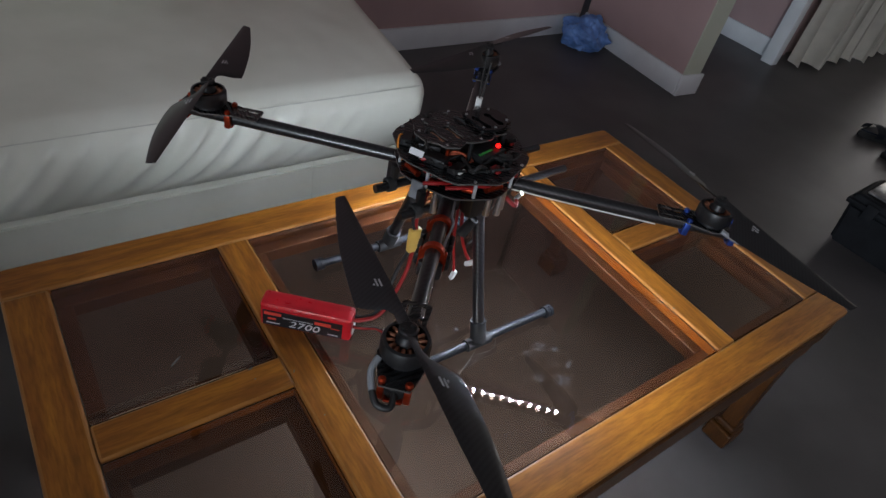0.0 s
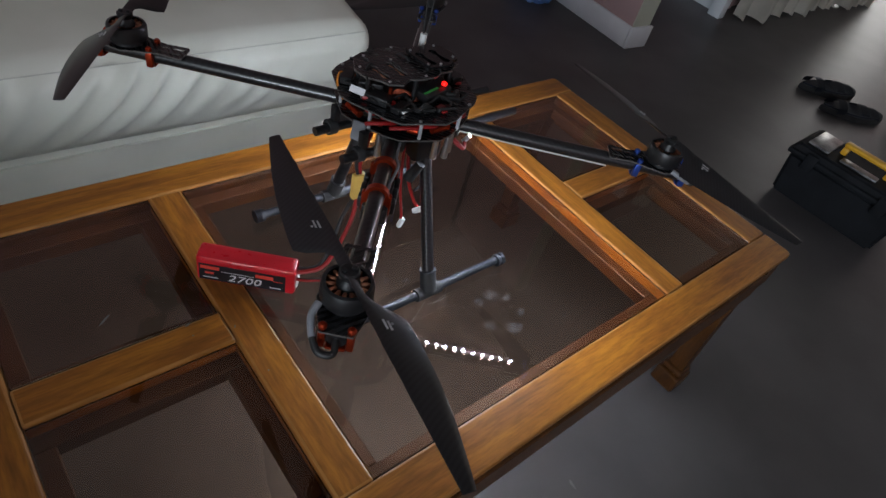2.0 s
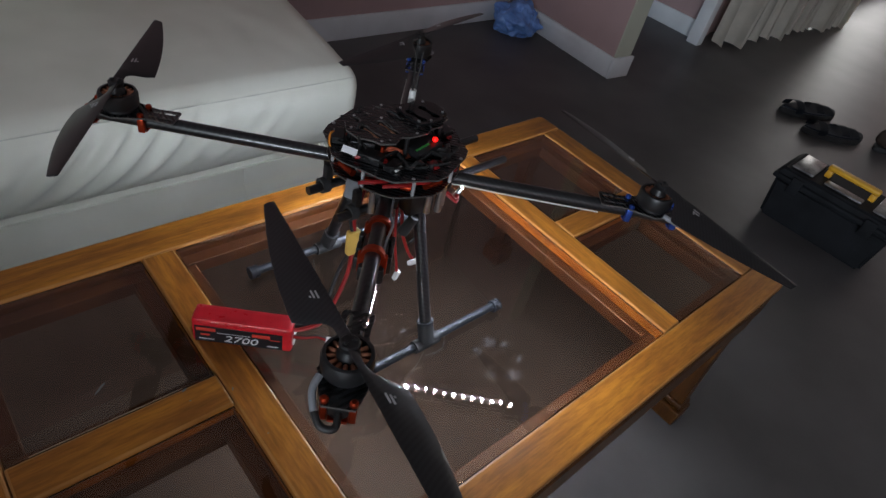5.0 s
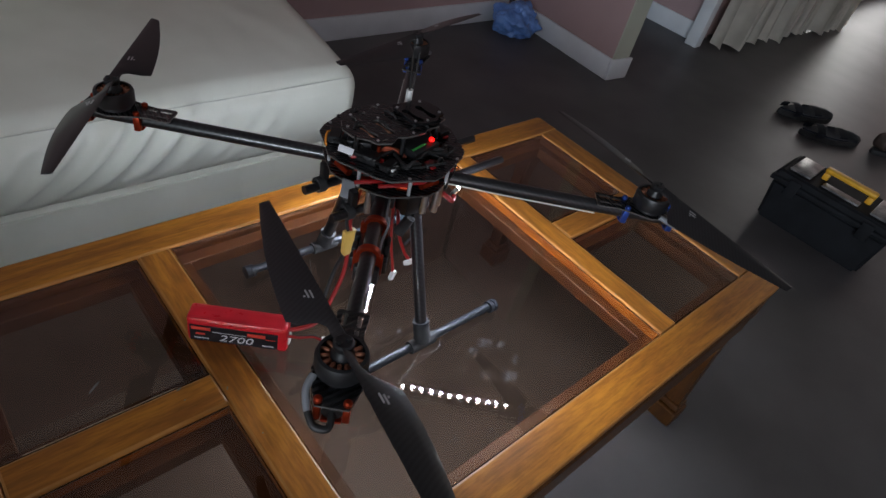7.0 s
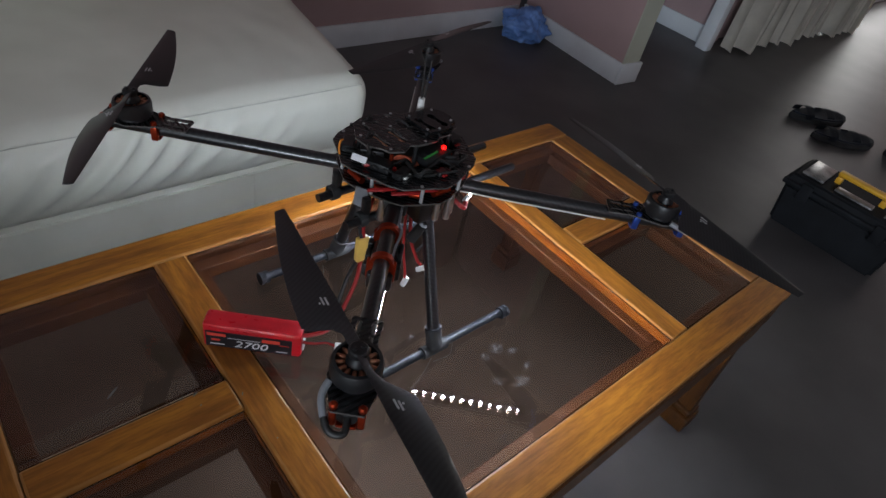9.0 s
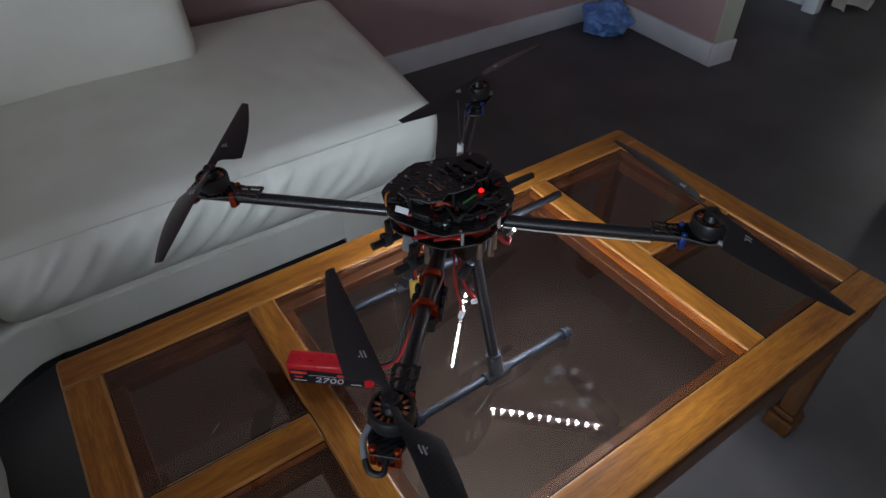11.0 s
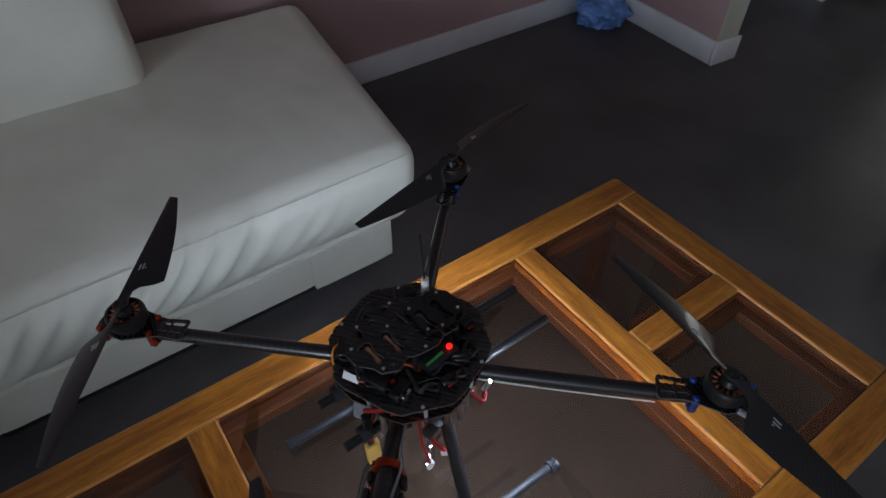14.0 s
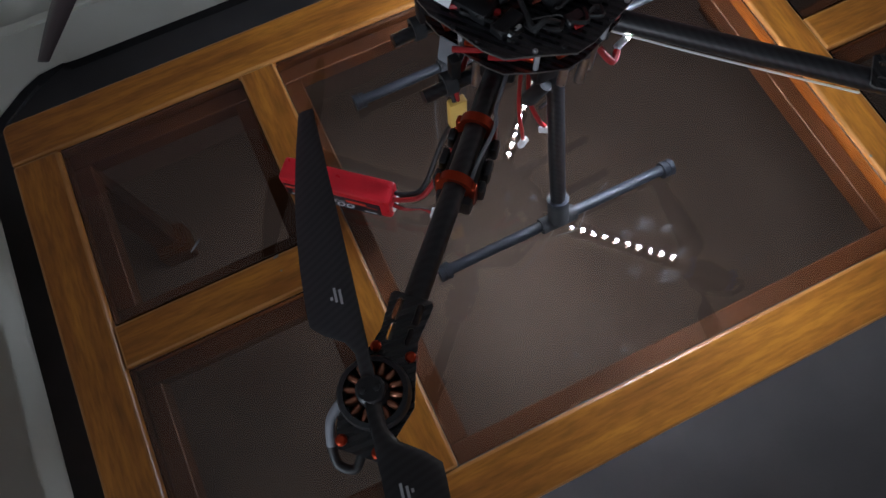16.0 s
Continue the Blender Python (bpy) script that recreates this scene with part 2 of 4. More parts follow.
GLOSS = mat("gloss_black_plastic", (0.009, 0.009, 0.010), 0.20, vary=0.3, scale=60, rough_vary=0.05)
SMUDGE = smudge("dried_film", (0.55, 0.55, 0.56), 0.06)
LED = glow("white_led", (0.82, 0.88, 1.0), 1600)
STATUS = glow("status_led", (0.92, 1.0, 0.88), 90)
REDLED = glow("red_led", (1.0, 0.006, 0.003), 3)


# ---------------------------------------------------------------- mesh helpers
def link(name, bm, material, parent=None, label="", smooth=40):
    me = bpy.data.meshes.new(name)
    bmesh.ops.recalc_face_normals(bm, faces=bm.faces)
    bm.to_mesh(me)
    bm.free()
    for m in (material if isinstance(material, (list, tuple)) else (material,)):
        me.materials.append(m)
    if smooth:
        me.shade_smooth()
        me.set_sharp_from_angle(angle=radians(smooth))
    ob = new(name, me)
    if parent is not None:
        ob.parent = parent
    if label:
        ob["label"] = label
    return ob


def part(name, bm, material, parent, label=""):
    return link(name, bm, material, parent, label)


def thing(name, label, category, group="", at=(0, 0, 0), rz=0.0):
    e = new(name)
    e.empty_display_size = 0.05
    e.matrix_world = pose(*at, 0, 0, rz)
    return tagged(e, label, category, group)


def structure(name, bm, material, label, category):
    return tagged(link(name, bm, material), label, category, kind="structure")


def box(lo, hi, bevel=0.0, seg=2, bm=None, m=None):
    out = bm or bmesh.new()
    b = bmesh.new()
    bmesh.ops.create_cube(b, size=1.0)
    c = [(lo[i] + hi[i]) / 2 for i in range(3)]
    s = [hi[i] - lo[i] for i in range(3)]
    bmesh.ops.transform(b, matrix=Matrix.Translation(c) @ Matrix.Diagonal((*s, 1)), verts=b.verts)
    if bevel:
        bmesh.ops.bevel(b, geom=b.edges[:], offset=bevel, segments=seg, affect='EDGES', profile=0.5)
    if m is not None:
        bmesh.ops.transform(b, matrix=m, verts=b.verts)
    if bm is None:
        out.free()
        return b
    return join(out, b)


def join(a, b):
    """Adds mesh b to mesh a."""
    idx = {}
    for v in b.verts:
        idx[v] = a.verts.new(v.co)
    for f in b.faces:
        a.faces.new([idx[v] for v in f.verts])
    b.free()
    return a


def rod(p, q, r, r2=None, seg=16, bm=None, cap=True):
    """A round bar from p to q."""
    b = bm or bmesh.new()
    p, q = Vector(p), Vector(q)
    m = Matrix.Translation((p + q) / 2) @ (q - p).to_track_quat('Z', 'Y').to_matrix().to_4x4()
    bmesh.ops.create_cone(b, cap_ends=cap, segments=seg, radius1=r, radius2=r if r2 is None else r2, depth=(q - p).length, matrix=m)
    return b


def lathe(profile, at=(0, 0, 0), seg=28, bm=None):
    """Turned body: (radius, height) pairs round the z axis."""
    b = bm or bmesh.new()
    rings = []
    for r, z in profile:
        rings.append([b.verts.new((at[0] + r * math.cos(2 * math.pi * k / seg), at[1] + r * math.sin(2 * math.pi * k / seg), at[2] + z)) for k in range(seg)])
    for a, c in zip(rings, rings[1:]):
        for k in range(seg):
            b.faces.new((a[k], a[(k + 1) % seg], c[(k + 1) % seg], c[k]))
    b.faces.new(rings[0][::-1])
    b.faces.new(rings[-1])
    return b


def spline(points, steps=8):
    """A smooth line through the points."""
    p = [Vector(points[0])] + [Vector(a) for a in points] + [Vector(points[-1])]
    out = []
    for i in range(1, len(p) - 2):
        for k in range(steps):
            t = k / steps
            a, b, c, d = p[i - 1], p[i], p[i + 1], p[i + 2]
            out.append(0.5 * (2 * b + (c - a) * t + (2 * a - 5 * b + 4 * c - d) * t * t + (3 * b - a - 3 * c + d) * t ** 3))
    out.append(p[-2])
    return out


def wire(points, r, seg=8, bm=None, steps=8):
    """A round wire along a smooth line."""
    b = bm or bmesh.new()
    line = spline(points, steps)
    rings = []
    for i, c in enumerate(line):
        d = (line[min(i + 1, len(line) - 1)] - line[max(i - 1, 0)]).normalized()
        u = d.orthogonal().normalized() if i == 0 else (u - d * u.dot(d)).normalized()
        v = d.cross(u)
        rings.append([b.verts.new(c + r * (u * math.cos(2 * math.pi * k / seg) + v * math.sin(2 * math.pi * k / seg))) for k in range(seg)])
    for a, c in zip(rings, rings[1:]):
        for k in range(seg):
            b.faces.new((a[k], a[(k + 1) % seg], c[(k + 1) % seg], c[k]))
    b.faces.new(rings[0][::-1])
    b.faces.new(rings[-1])
    return b


def prism(outline, z0, z1, bevel=0.0, seg=2, bm=None):
    """An upright prism on a flat outline."""
    b = bmesh.new()
    lo = [b.verts.new((x, y, z0)) for x, y in outline]
    hi = [b.verts.new((x, y, z1)) for x, y in outline]
    n = len(outline)
    b.faces.new(lo[::-1])
    b.faces.new(hi)
    for k in range(n):
        b.faces.new((lo[k], lo[(k + 1) % n], hi[(k + 1) % n], hi[k]))
    if bevel:
        bmesh.ops.bevel(b, geom=b.edges[:], offset=bevel, segments=seg, affect='EDGES', profile=0.5)
    return join(bm, b) if bm else b


def soft_box(lo, hi, r, res=0.03, shape=None):
    """An upholstered block: rounded all round, then pushed by shape(point, normal)."""
    b = bmesh.new()
    lo, hi = Vector(lo), Vector(hi)
    c, h = (lo + hi) / 2, (hi - lo) / 2
    n = [max(4, int(2 * h[i] / res)) for i in range(3)]
    made = {}

    def vert(p):
        key = tuple(round(a, 6) for a in p)
        if key not in made:
            inner = Vector([max(-(h[i] - r), min(h[i] - r, p[i])) for i in range(3)])
            d = Vector(p) - inner
            nn = d.normalized() if d.length > 1e-9 else Vector((0, 0, 1))
            q = inner + nn * r + c
            if shape:
                q = shape(q, nn)
            made[key] = b.verts.new(q)
        return made[key]
    for ax in range(3):
        u, v = (ax + 1) % 3, (ax + 2) % 3
        for s in (-1, 1):
            def pt(i, j):
                p = [0, 0, 0]
                p[ax] = s * h[ax]
                p[u] = h[u] * (2 * i / n[u] - 1)
                p[v] = h[v] * (2 * j / n[v] - 1)
                return vert(p)
            for i in range(n[u]):
                for j in range(n[v]):
                    b.faces.new((pt(i, j), pt(i + 1, j), pt(i + 1, j + 1), pt(i, j + 1)))
    return b


def words(name, text, size, m, material, parent, label="", extrude=0.0002, squeeze=1.0):
    """Flat lettering in the built-in font, lying in the plane of m."""
    cu = bpy.data.curves.new(name, 'FONT')
    cu.body, cu.size, cu.extrude, cu.align_x, cu.align_y, cu.resolution_u = text, size, extrude, 'CENTER', 'CENTER', 3
    cu.shear = 0.22
    tmp = new("lettering_curve", cu)
    bpy.context.view_layer.update()
    me = bpy.data.meshes.new_from_object(tmp.evaluated_get(bpy.context.evaluated_depsgraph_get()))
    bpy.data.objects.remove(tmp)
    me.transform(m @ Matrix.Diagonal((squeeze, 1, 1, 1)))
    me.materials.clear()
    me.materials.append(material)
    ob = new(name, me)
    ob.parent = parent
    if label:
        ob["label"] = label
    return ob


# ---------------------------------------------------------------- the room
structure("floor", box((-4.8, -4.8, -0.05), (7.8, 3.0, 0.0)), FLOOR, "dark grey-brown smooth sheet floor with a soft sheen", "floor")
structure("ceiling", box((-4.8, -4.8, 2.5), (7.8, 3.0, 2.6)), CEIL, "plain white painted ceiling", "ceiling")
NW = 1.575
structure("wall_north", box((-4.6, NW, 0), (1.90, NW + 0.12, 2.5)), WALL, "mauve painted plaster wall behind the sofa", "wall")


def wall_with_hole(name, axis, at, thick, span, hole, label):
    """A wall along x or y with one opening through it."""
    b = bmesh.new()
    (a0, a1), (h0, h1, z0, z1) = span, hole
    for p0, p1, q0, q1 in ((a0, h0, 0, 2.5), (h1, a1, 0, 2.5), (h0, h1, z1, 2.5), (h0, h1, 0, z0)):
        if p1 - p0 < 0.002 or q1 - q0 < 0.002:
            continue
        if axis == 'x':
            box((p0, at, q0), (p1, at + thick, q1), bm=b)
        else:
            box((at, p0, q0), (at + thick, p1, q1), bm=b)
    return structure(name, b, WALL, label, "wall")


structure("wall_south", box((-4.6, -4.72, 0), (7.5, -4.6, 2.5)), WALL, "mauve painted plaster wall", "wall")
wall_with_hole("wall_west", 'y', -4.75, 0.15, (-4.72, NW + 0.12), (-4.10, -2.20, 1.05, 2.15), "mauve painted wall with a window")
structure("wall_east", box((7.5, -4.72, 0), (7.62, 1.2, 2.5)), WALL, "mauve painted plaster wall", "wall")

# the pier that ends the north wall, turned a little against the table
PIER = pose(1.895, 0.915, 0, 0, 0, -4.5)


def pier_box(lo, hi, bevel=0.0):
    return box(lo, hi, bevel, m=PIER)


structure("wall_pier", pier_box((0.0, 0.004, 0), (0.110, 0.66, 2.5)), WALL, "mauve painted end of a partition wall", "wall")
structure("wall_pier_end", pier_box((0.0, -0.002, 0), (0.112, 0.004, 2.5)), GREEN, "pale green painted wall end", "wall")
structure("baseboard_pier", pier_box((-0.014, 0.0, 0), (0.0, 0.66, 0.095), 0.003), WHITE, "white painted baseboard on the partition", "baseboard")
structure("baseboard_pier_end", pier_box((-0.014, -0.016, 0), (0.125, -0.002, 0.095), 0.003), WHITE, "white painted baseboard on the wall end", "baseboard")
structure("baseboard_north", box((-4.6, NW - 0.014, 0), (1.88, NW, 0.095), 0.003), WHITE, "white painted baseboard behind the sofa", "baseboard")
# the hall beyond the pier
structure("wall_hall", box((2.90, 1.06, 0), (3.07, 3.0, 2.5)), WALL, "mauve painted hall wall", "wall")
structure("wall_hall_end", box((1.9, 2.9, 0), (2.90, 3.0, 2.5)), WALL, "mauve painted wall at the hall end", "wall")
structure("baseboard_hall", box((2.886, 1.06, 0), (2.90, 2.9, 0.095), 0.003), WHITE, "white painted baseboard in the hall", "baseboard")
wall_with_hole("wall_window_side", 'x', 1.08, 0.12, (3.07, 7.5), (4.5, 7.3, 0.0, 2.1), "mauve painted wall with a glazed door behind curtains")
structure("door_frame_post", box((2.81, 0.985, 0), (2.87, 1.055, 2.1), 0.004), WHITE, "white painted door frame post", "trim")

# glazed door beside the curtains, window in the west wall
gd = tagged(thing("glass_door", "glazed garden door in a white frame behind curtains", "door"), kind="structure")
for lo, hi in (((4.5, 1.1, 0), (4.58, 1.16, 2.1)), ((5.86, 1.1, 0.09), (5.94, 1.16, 2.02)), ((7.22, 1.1, 0), (7.3, 1.16, 2.1)), ((4.58, 1.1, 0), (7.22, 1.16, 0.09)), ((4.58, 1.1, 2.02), (7.22, 1.16, 2.1))):
    part("frame_bar", box(lo, hi, 0.004), WHITE, gd)
w1 = tagged(thing("window_1", "white framed window letting in grey daylight", "window"), kind="structure")
for y0, y1, z0, z1 in ((-4.10, -4.03, 1.05, 2.15), (-2.27, -2.20, 1.05, 2.15), (-4.03, -2.27, 1.05, 1.12), (-4.03, -2.27, 2.08, 2.15)):
    part("frame_bar", box((-4.70, y0, z0), (-4.64, y1, z1), 0.004), WHITE, w1)


# ---------------------------------------------------------------- curtains
def curtain(x0, x1, y, folds, seed):
    rnd = random.Random(seed)
    b = bmesh.new()
    n, rows = folds * 16, 14
    ph = [rnd.uniform(-0.5, 0.5) for _ in range(folds + 1)]
    amp = [rnd.uniform(0.6, 1.2) for _ in range(folds + 1)]
    grid = []
    for j in range(rows + 1):
        v = j / rows
        row = []
        for i in range(n + 1):
            u = i / n
            k = u * folds
            a = amp[int(min(k, folds - 1))] * (1 - k % 1) + amp[int(min(k, folds - 1)) + 1] * (k % 1)
            flare = 0.042 + 0.016 * (1 - v)
            yy = y + a * flare * math.sin(2 * math.pi * k + ph[int(min(k, folds))] * (1 - v)) + 0.02 * math.sin(5 * k + 2 * v)
            xx = x0 + (x1 - x0) * u + 0.02 * math.sin(4 * math.pi * k + 1) + 0.02 * (1 - v) * math.sin(3.1 * k)
            row.append(b.verts.new((xx, yy, 0.012 + 2.15 * v ** 1.6 + (0.012 * math.sin(2.3 * k) if j == 0 else 0))))
        grid.append(row)
    for j in range(rows):
        for i in range(n):
            b.faces.new((grid[j][i], grid[j][i + 1], grid[j + 1][i + 1], grid[j + 1][i]))
    bmesh.ops.solidify(b, geom=b.faces[:], thickness=0.004)
    return b


tagged(link("curtain", curtain(2.92, 4.05, 0.915, 8, 3), CURTAIN), "long beige curtain hanging in deep folds to the floor", "curtain", "curtains by the glass door")
tagged(link("curtain", curtain(4.02, 4.6, 0.86, 6, 5), CURTAIN), "long beige curtain gathered in folds to the floor", "curtain", "curtains by the glass door")

# ---------------------------------------------------------------- blue bag
b = bmesh.new()
bmesh.ops.create_icosphere(b, subdivisions=5, radius=1.0)
for v in b.verts:
    d = v.co.normalized()
    k = 1 + 0.30 * noise.noise(d * 1.7) + 0.30 * abs(noise.noise(d * 2.6 + Vector((3, 1, 0)))) - 0.18 * abs(noise.noise(d * 5.0)) + 0.02 * noise.noise(d * 13)
    v.co = Vector((d.x * 0.098 * k, d.y * 0.105 * k, max(-0.055, d.z * 0.080 * k)))
bmesh.ops.transform(b, matrix=Matrix.Translation((1.80, 1.43, 0.056)), verts=b.verts)
tagged(link("plastic_bag", b, BAGBLUE, smooth=60), "crumpled blue plastic bag lying against the wall", "bag")


# ---------------------------------------------------------------- sofa
sofa = thing("corner_sofa", "cream leather corner sofa with a wrinkled chaise seat", "sofa")


def chaise_shape(q, n):
    t = (q.y - 0.65) / 0.9
    x = q.x + max(0.0, (q.x + 0.1) / 0.44) * 0.13 * max(0, t)
    z, y = q.z, q.y
    if n.z > 0.6:
        z += 0.014 * (1 - ((q.x + 0.18) / 0.55) ** 2) * (1 - ((q.y - 1.05) / 0.45) ** 2) + 0.005 * noise.noise(Vector((q.x * 4, q.y * 4, 0))) + 0.0018 * noise.noise(Vector((q.x * 17, q.y * 9, 3)))
    if n.y < -0.25:
        d = (0.41 - q.z) / 0.21
        left = max(0.0, min(1.0, (0.16 - q.x) / 0.40)) * max(0.25, min(1.0, (q.x + 0.70) / 0.10))
        along = q.x + (0.41 - q.z) * (0.9 + 0.5 * noise.noise(Vector((q.x * 3, 0, 4))))
        fold = math.sin(along * 92 + 4.0 * noise.noise(Vector((along * 4.5, 0, 1)))) * (0.6 + 0.9 * noise.noise(Vector((along * 8, q.z * 2, 7))))
        fold = (0.5 + 0.5 * math.tanh(1.1 * fold)) ** 1.4
        dd = min(1.0, max(0.0, d + 0.03))
        y -= -n.y * (0.068 * left * fold * dd ** 0.6 * (1 - dd) + 0.02 * math.sin(math.pi * min(1, max(0, d))))
        y += 0.035 * max(0, d) ** 2
    return Vector((x, y, z))


part("chaise_seat", soft_box((-0.705, 0.645, 0.185), (0.333, 1.50, 0.408), 0.050, 0.0065, chaise_shape), LEATHER, sofa)
part("seam", wire([(-0.69, 0.644, 0.392), (-0.4, 0.640, 0.397), (0.0, 0.640, 0.397), (0.30, 0.645, 0.395)], 0.0010, 6), SEAM, sofa)
part("chaise_base", soft_box((-0.635, 0.690, 0.074), (0.0580, 1.48, 0.2045), 0.009, 0.03), LEATHER, sofa)
part("chaise_end", soft_box((0.0500, 0.6885, 0.058), (0.275, 1.48, 0.205), 0.009, 0.03), LEATHER, sofa)
part("plinth", box((-0.65, 0.745, 0.0), (0.24, 1.45, 0.08), 0.004), DARK, sofa, "black recessed plinth")


def cushion(outline, z0, z1, r):
    """A padded block on a flat outline, its rims rounded by r."""
    b = bmesh.new()
    pts = [Vector((x, y)) for x, y in outline]
    n = len(pts)
    area = sum(pts[k].x * pts[(k + 1) % n].y - pts[k].y * pts[(k + 1) % n].x for k in range(n))
    inward = []
    for k in range(n):
        e, f = (pts[k] - pts[k - 1]).normalized(), (pts[(k + 1) % n] - pts[k]).normalized()
        a, c = Vector((-e.y, e.x)), Vector((-f.y, f.x))
        inward.append((a + c) / (1 + a.dot(c)) * (1 if area > 0 else -1))
    rings = []
    for k in range(6):
        a = radians(90 * k / 5)
        rings.append((r * (1 - math.sin(a)), z0 + r * (1 - math.cos(a))))
    rings += [(d, z0 + z1 - z) for d, z in reversed(rings)]
    loops = [[b.verts.new((*(p + m * d), z)) for p, m in zip(pts, inward)] for d, z in rings]
    for a, c in zip(loops, loops[1:]):
        for k in range(n):
            b.faces.new((a[k], a[(k + 1) % n], c[(k + 1) % n], c[k]))
    b.faces.new(loops[0][::-1])
    b.faces.new(loops[-1])
    return b


CORNER_LINE = [(-0.709, 1.34), (-0.709, 0.715), (-0.718, 0.688), (-0.782, 0.612), (-0.800, 0.574), (-1.62, 0.574), (-1.62, 1.34)]
SIDE_LINE = [(-1.62, 0.571), (-0.835, 0.571), (-0.800, 0.562), (-0.782, 0.535), (-0.762, 0.475), (-0.748, 0.420), (-0.740, 0.350), (-0.740, -1.0), (-1.62, -1.0)]
BASE_LINE = [(-0.560, 1.34), (-0.560, 0.700), (-0.630, 0.6905), (-0.680, 0.684), (-0.715, 0.666), (-0.796, 0.602), (-0.815, 0.560), (-0.822, 0.420), (-0.826, -1.0), (-1.62, -1.0), (-1.62, 1.34)]
FOOT_LINE = [(-0.66, 1.30), (-0.66, 0.76), (-0.72, 0.74), (-0.85, 0.64), (-0.87, 0.42), (-0.87, -0.96), (-1.58, -0.96), (-1.58, 1.30)]
part("corner_seat", cushion(CORNER_LINE, 0.190, 0.392, 0.030), LEATHER, sofa)
part("side_seat", cushion(SIDE_LINE, 0.175, 0.392, 0.034), LEATHER, sofa)
part("side_base", cushion(BASE_LINE, 0.074, 0.203, 0.016), LEATHER, sofa)
part("plinth", prism(FOOT_LINE, 0.0, 0.082, 0.004, 1), DARK, sofa, "black recessed plinth")


def lean(q, n):
    k = (q.z - 0.4)
    bulge = 0.02 * (1 - ((q.z - 0.63) / 0.28) ** 2) if n.y < -0.5 else 0
    return Vector((q.x - 0.10 * k * (1 if q.x < -0.3 else -0.1), q.y + 0.30 * k - bulge, q.z))


part("back_cushion", soft_box((-0.672, 1.228, 0.375), (-0.066, 1.40, 0.86), 0.06, 0.03, lean), LEATHER, sofa)
part("back_cushion", soft_box((-1.30, 1.245, 0.365), (-0.690, 1.41, 0.86), 0.06, 0.03, lambda q, n: Vector((q.x - 0.10 * (q.z - 0.4), q.y + 0.26 * (q.z - 0.4), q.z))), LEATHER, sofa)
part("back_frame", box((-1.62, 1.45, 0.06), (-0.06, 1.555, 0.62), 0.02, 3), LEATHER, sofa)
part("side_back", soft_box((-1.75, -1.0, 0.06), (-1.50, 1.40, 0.80), 0.06, 0.08), LEATHER, sofa)
part("seam", wire([(-0.655, 1.228, 0.42), (-0.675, 1.29, 0.62), (-0.70, 1.355, 0.83)], 0.002, 6), SEAM, sofa)

# things left on the sofa
reel = thing("tape_reel", "white plastic reel lying on the cream sofa", "reel", at=(-0.777, 0.805, 0.392))
part("flange", lathe([(0.012, 0.0), (0.044, 0.0), (0.045, 0.003), (0.045, 0.005), (0.012, 0.005)]), PLUG, reel)
part("tape", lathe([(0.012, 0.005), (0.040, 0.005), (0.040, 0.019), (0.012, 0.019)]), PLUG, reel)
part("flange", lathe([(0.012, 0.019), (0.044, 0.019), (0.045, 0.021), (0.044, 0.024), (0.014, 0.024)]), PLUG, reel)
part("hub", lathe([(0.008, 0.0), (0.0115, 0.0), (0.0115, 0.0245), (0.008, 0.0245)]), BLACK, reel)
pouch = thing("black_case", "small black case lying on the cream sofa", "case", at=(-0.778, 0.975, 0.392), rz=18)
part("body", box((-0.05, -0.055, 0), (0.05, 0.055, 0.035), 0.008, 3), BLACK, pouch)
part("lid", box((-0.051, -0.056, 0.0355), (0.051, 0.056, 0.05), 0.006, 3), DARK, pouch)
part("strap", wire([(-0.02, -0.057, 0.02), (-0.02, -0.05, 0.053), (0.0, 0.0, 0.055), (0.02, 0.05, 0.053), (0.02, 0.058, 0.02)], 0.003, 6), DARK, pouch)


# ---------------------------------------------------------------- coffee table
TOP = 0.420
XO, YO, XI, YI, XM0, XM1, YB = 0.591, 0.3095, 0.538, 0.2525, 0.2745, 0.318, 0.0240
table = thing("coffee_table", "honey lacquered wooden coffee table with five glass panes", "table")


def rail(lo, hi, material, name="rail"):
    return part(name, box(lo, hi, 0.003, 2), material, table)


def edge_rail(along, sign):
    """An outer rail of the top: a rounded nose over a groove and a small moulding."""
    b, c = bmesh.new(), bmesh.new()
    if along == 'x':
        y0, y1 = (YI, YO) if sign > 0 else (-YO, -YI)
        flat = [(-XO, sign * YI), (XO, sign * YI)] + [(sx * (XO - 0.009 + 0.009 * math.sin(radians(a))), sign * (YO - 0.009 + 0.009 * math.cos(radians(a)))) for sx, turn in ((1, (90, 68, 45, 22, 0)), (-1, (0, 22, 45, 68, 90))) for a in turn]
        b = prism(flat, TOP - 0.013, TOP, 0.003, 2)
        s0, s1 = (YI, YO - 0.007) if sign > 0 else (-YO + 0.007, -YI)
        box((-XO + 0.007, s0, TOP - 0.031), (XO - 0.007, s1, TOP - 0.0135), 0.005, 3, bm=c)
    else:
        x0, x1 = (XI, XO) if sign > 0 else (-XO, -XI)
        box((x0, -YI + 0.0005, TOP - 0.013), (x1, YI - 0.0005, TOP), 0.004, 3, bm=b)
        s0, s1 = (XI, XO - 0.007) if sign > 0 else (-XO + 0.007, -XI)
        box((s0, -YI + 0.0005, TOP - 0.031), (s1, YI - 0.0005, TOP - 0.0135), 0.005, 3, bm=c)
    part("moulding", c, WOOD_D, table, "shade-darkened moulding under the rail")
    return part("rail", b, WOOD_X if along == 'x' else WOOD_Y, table)


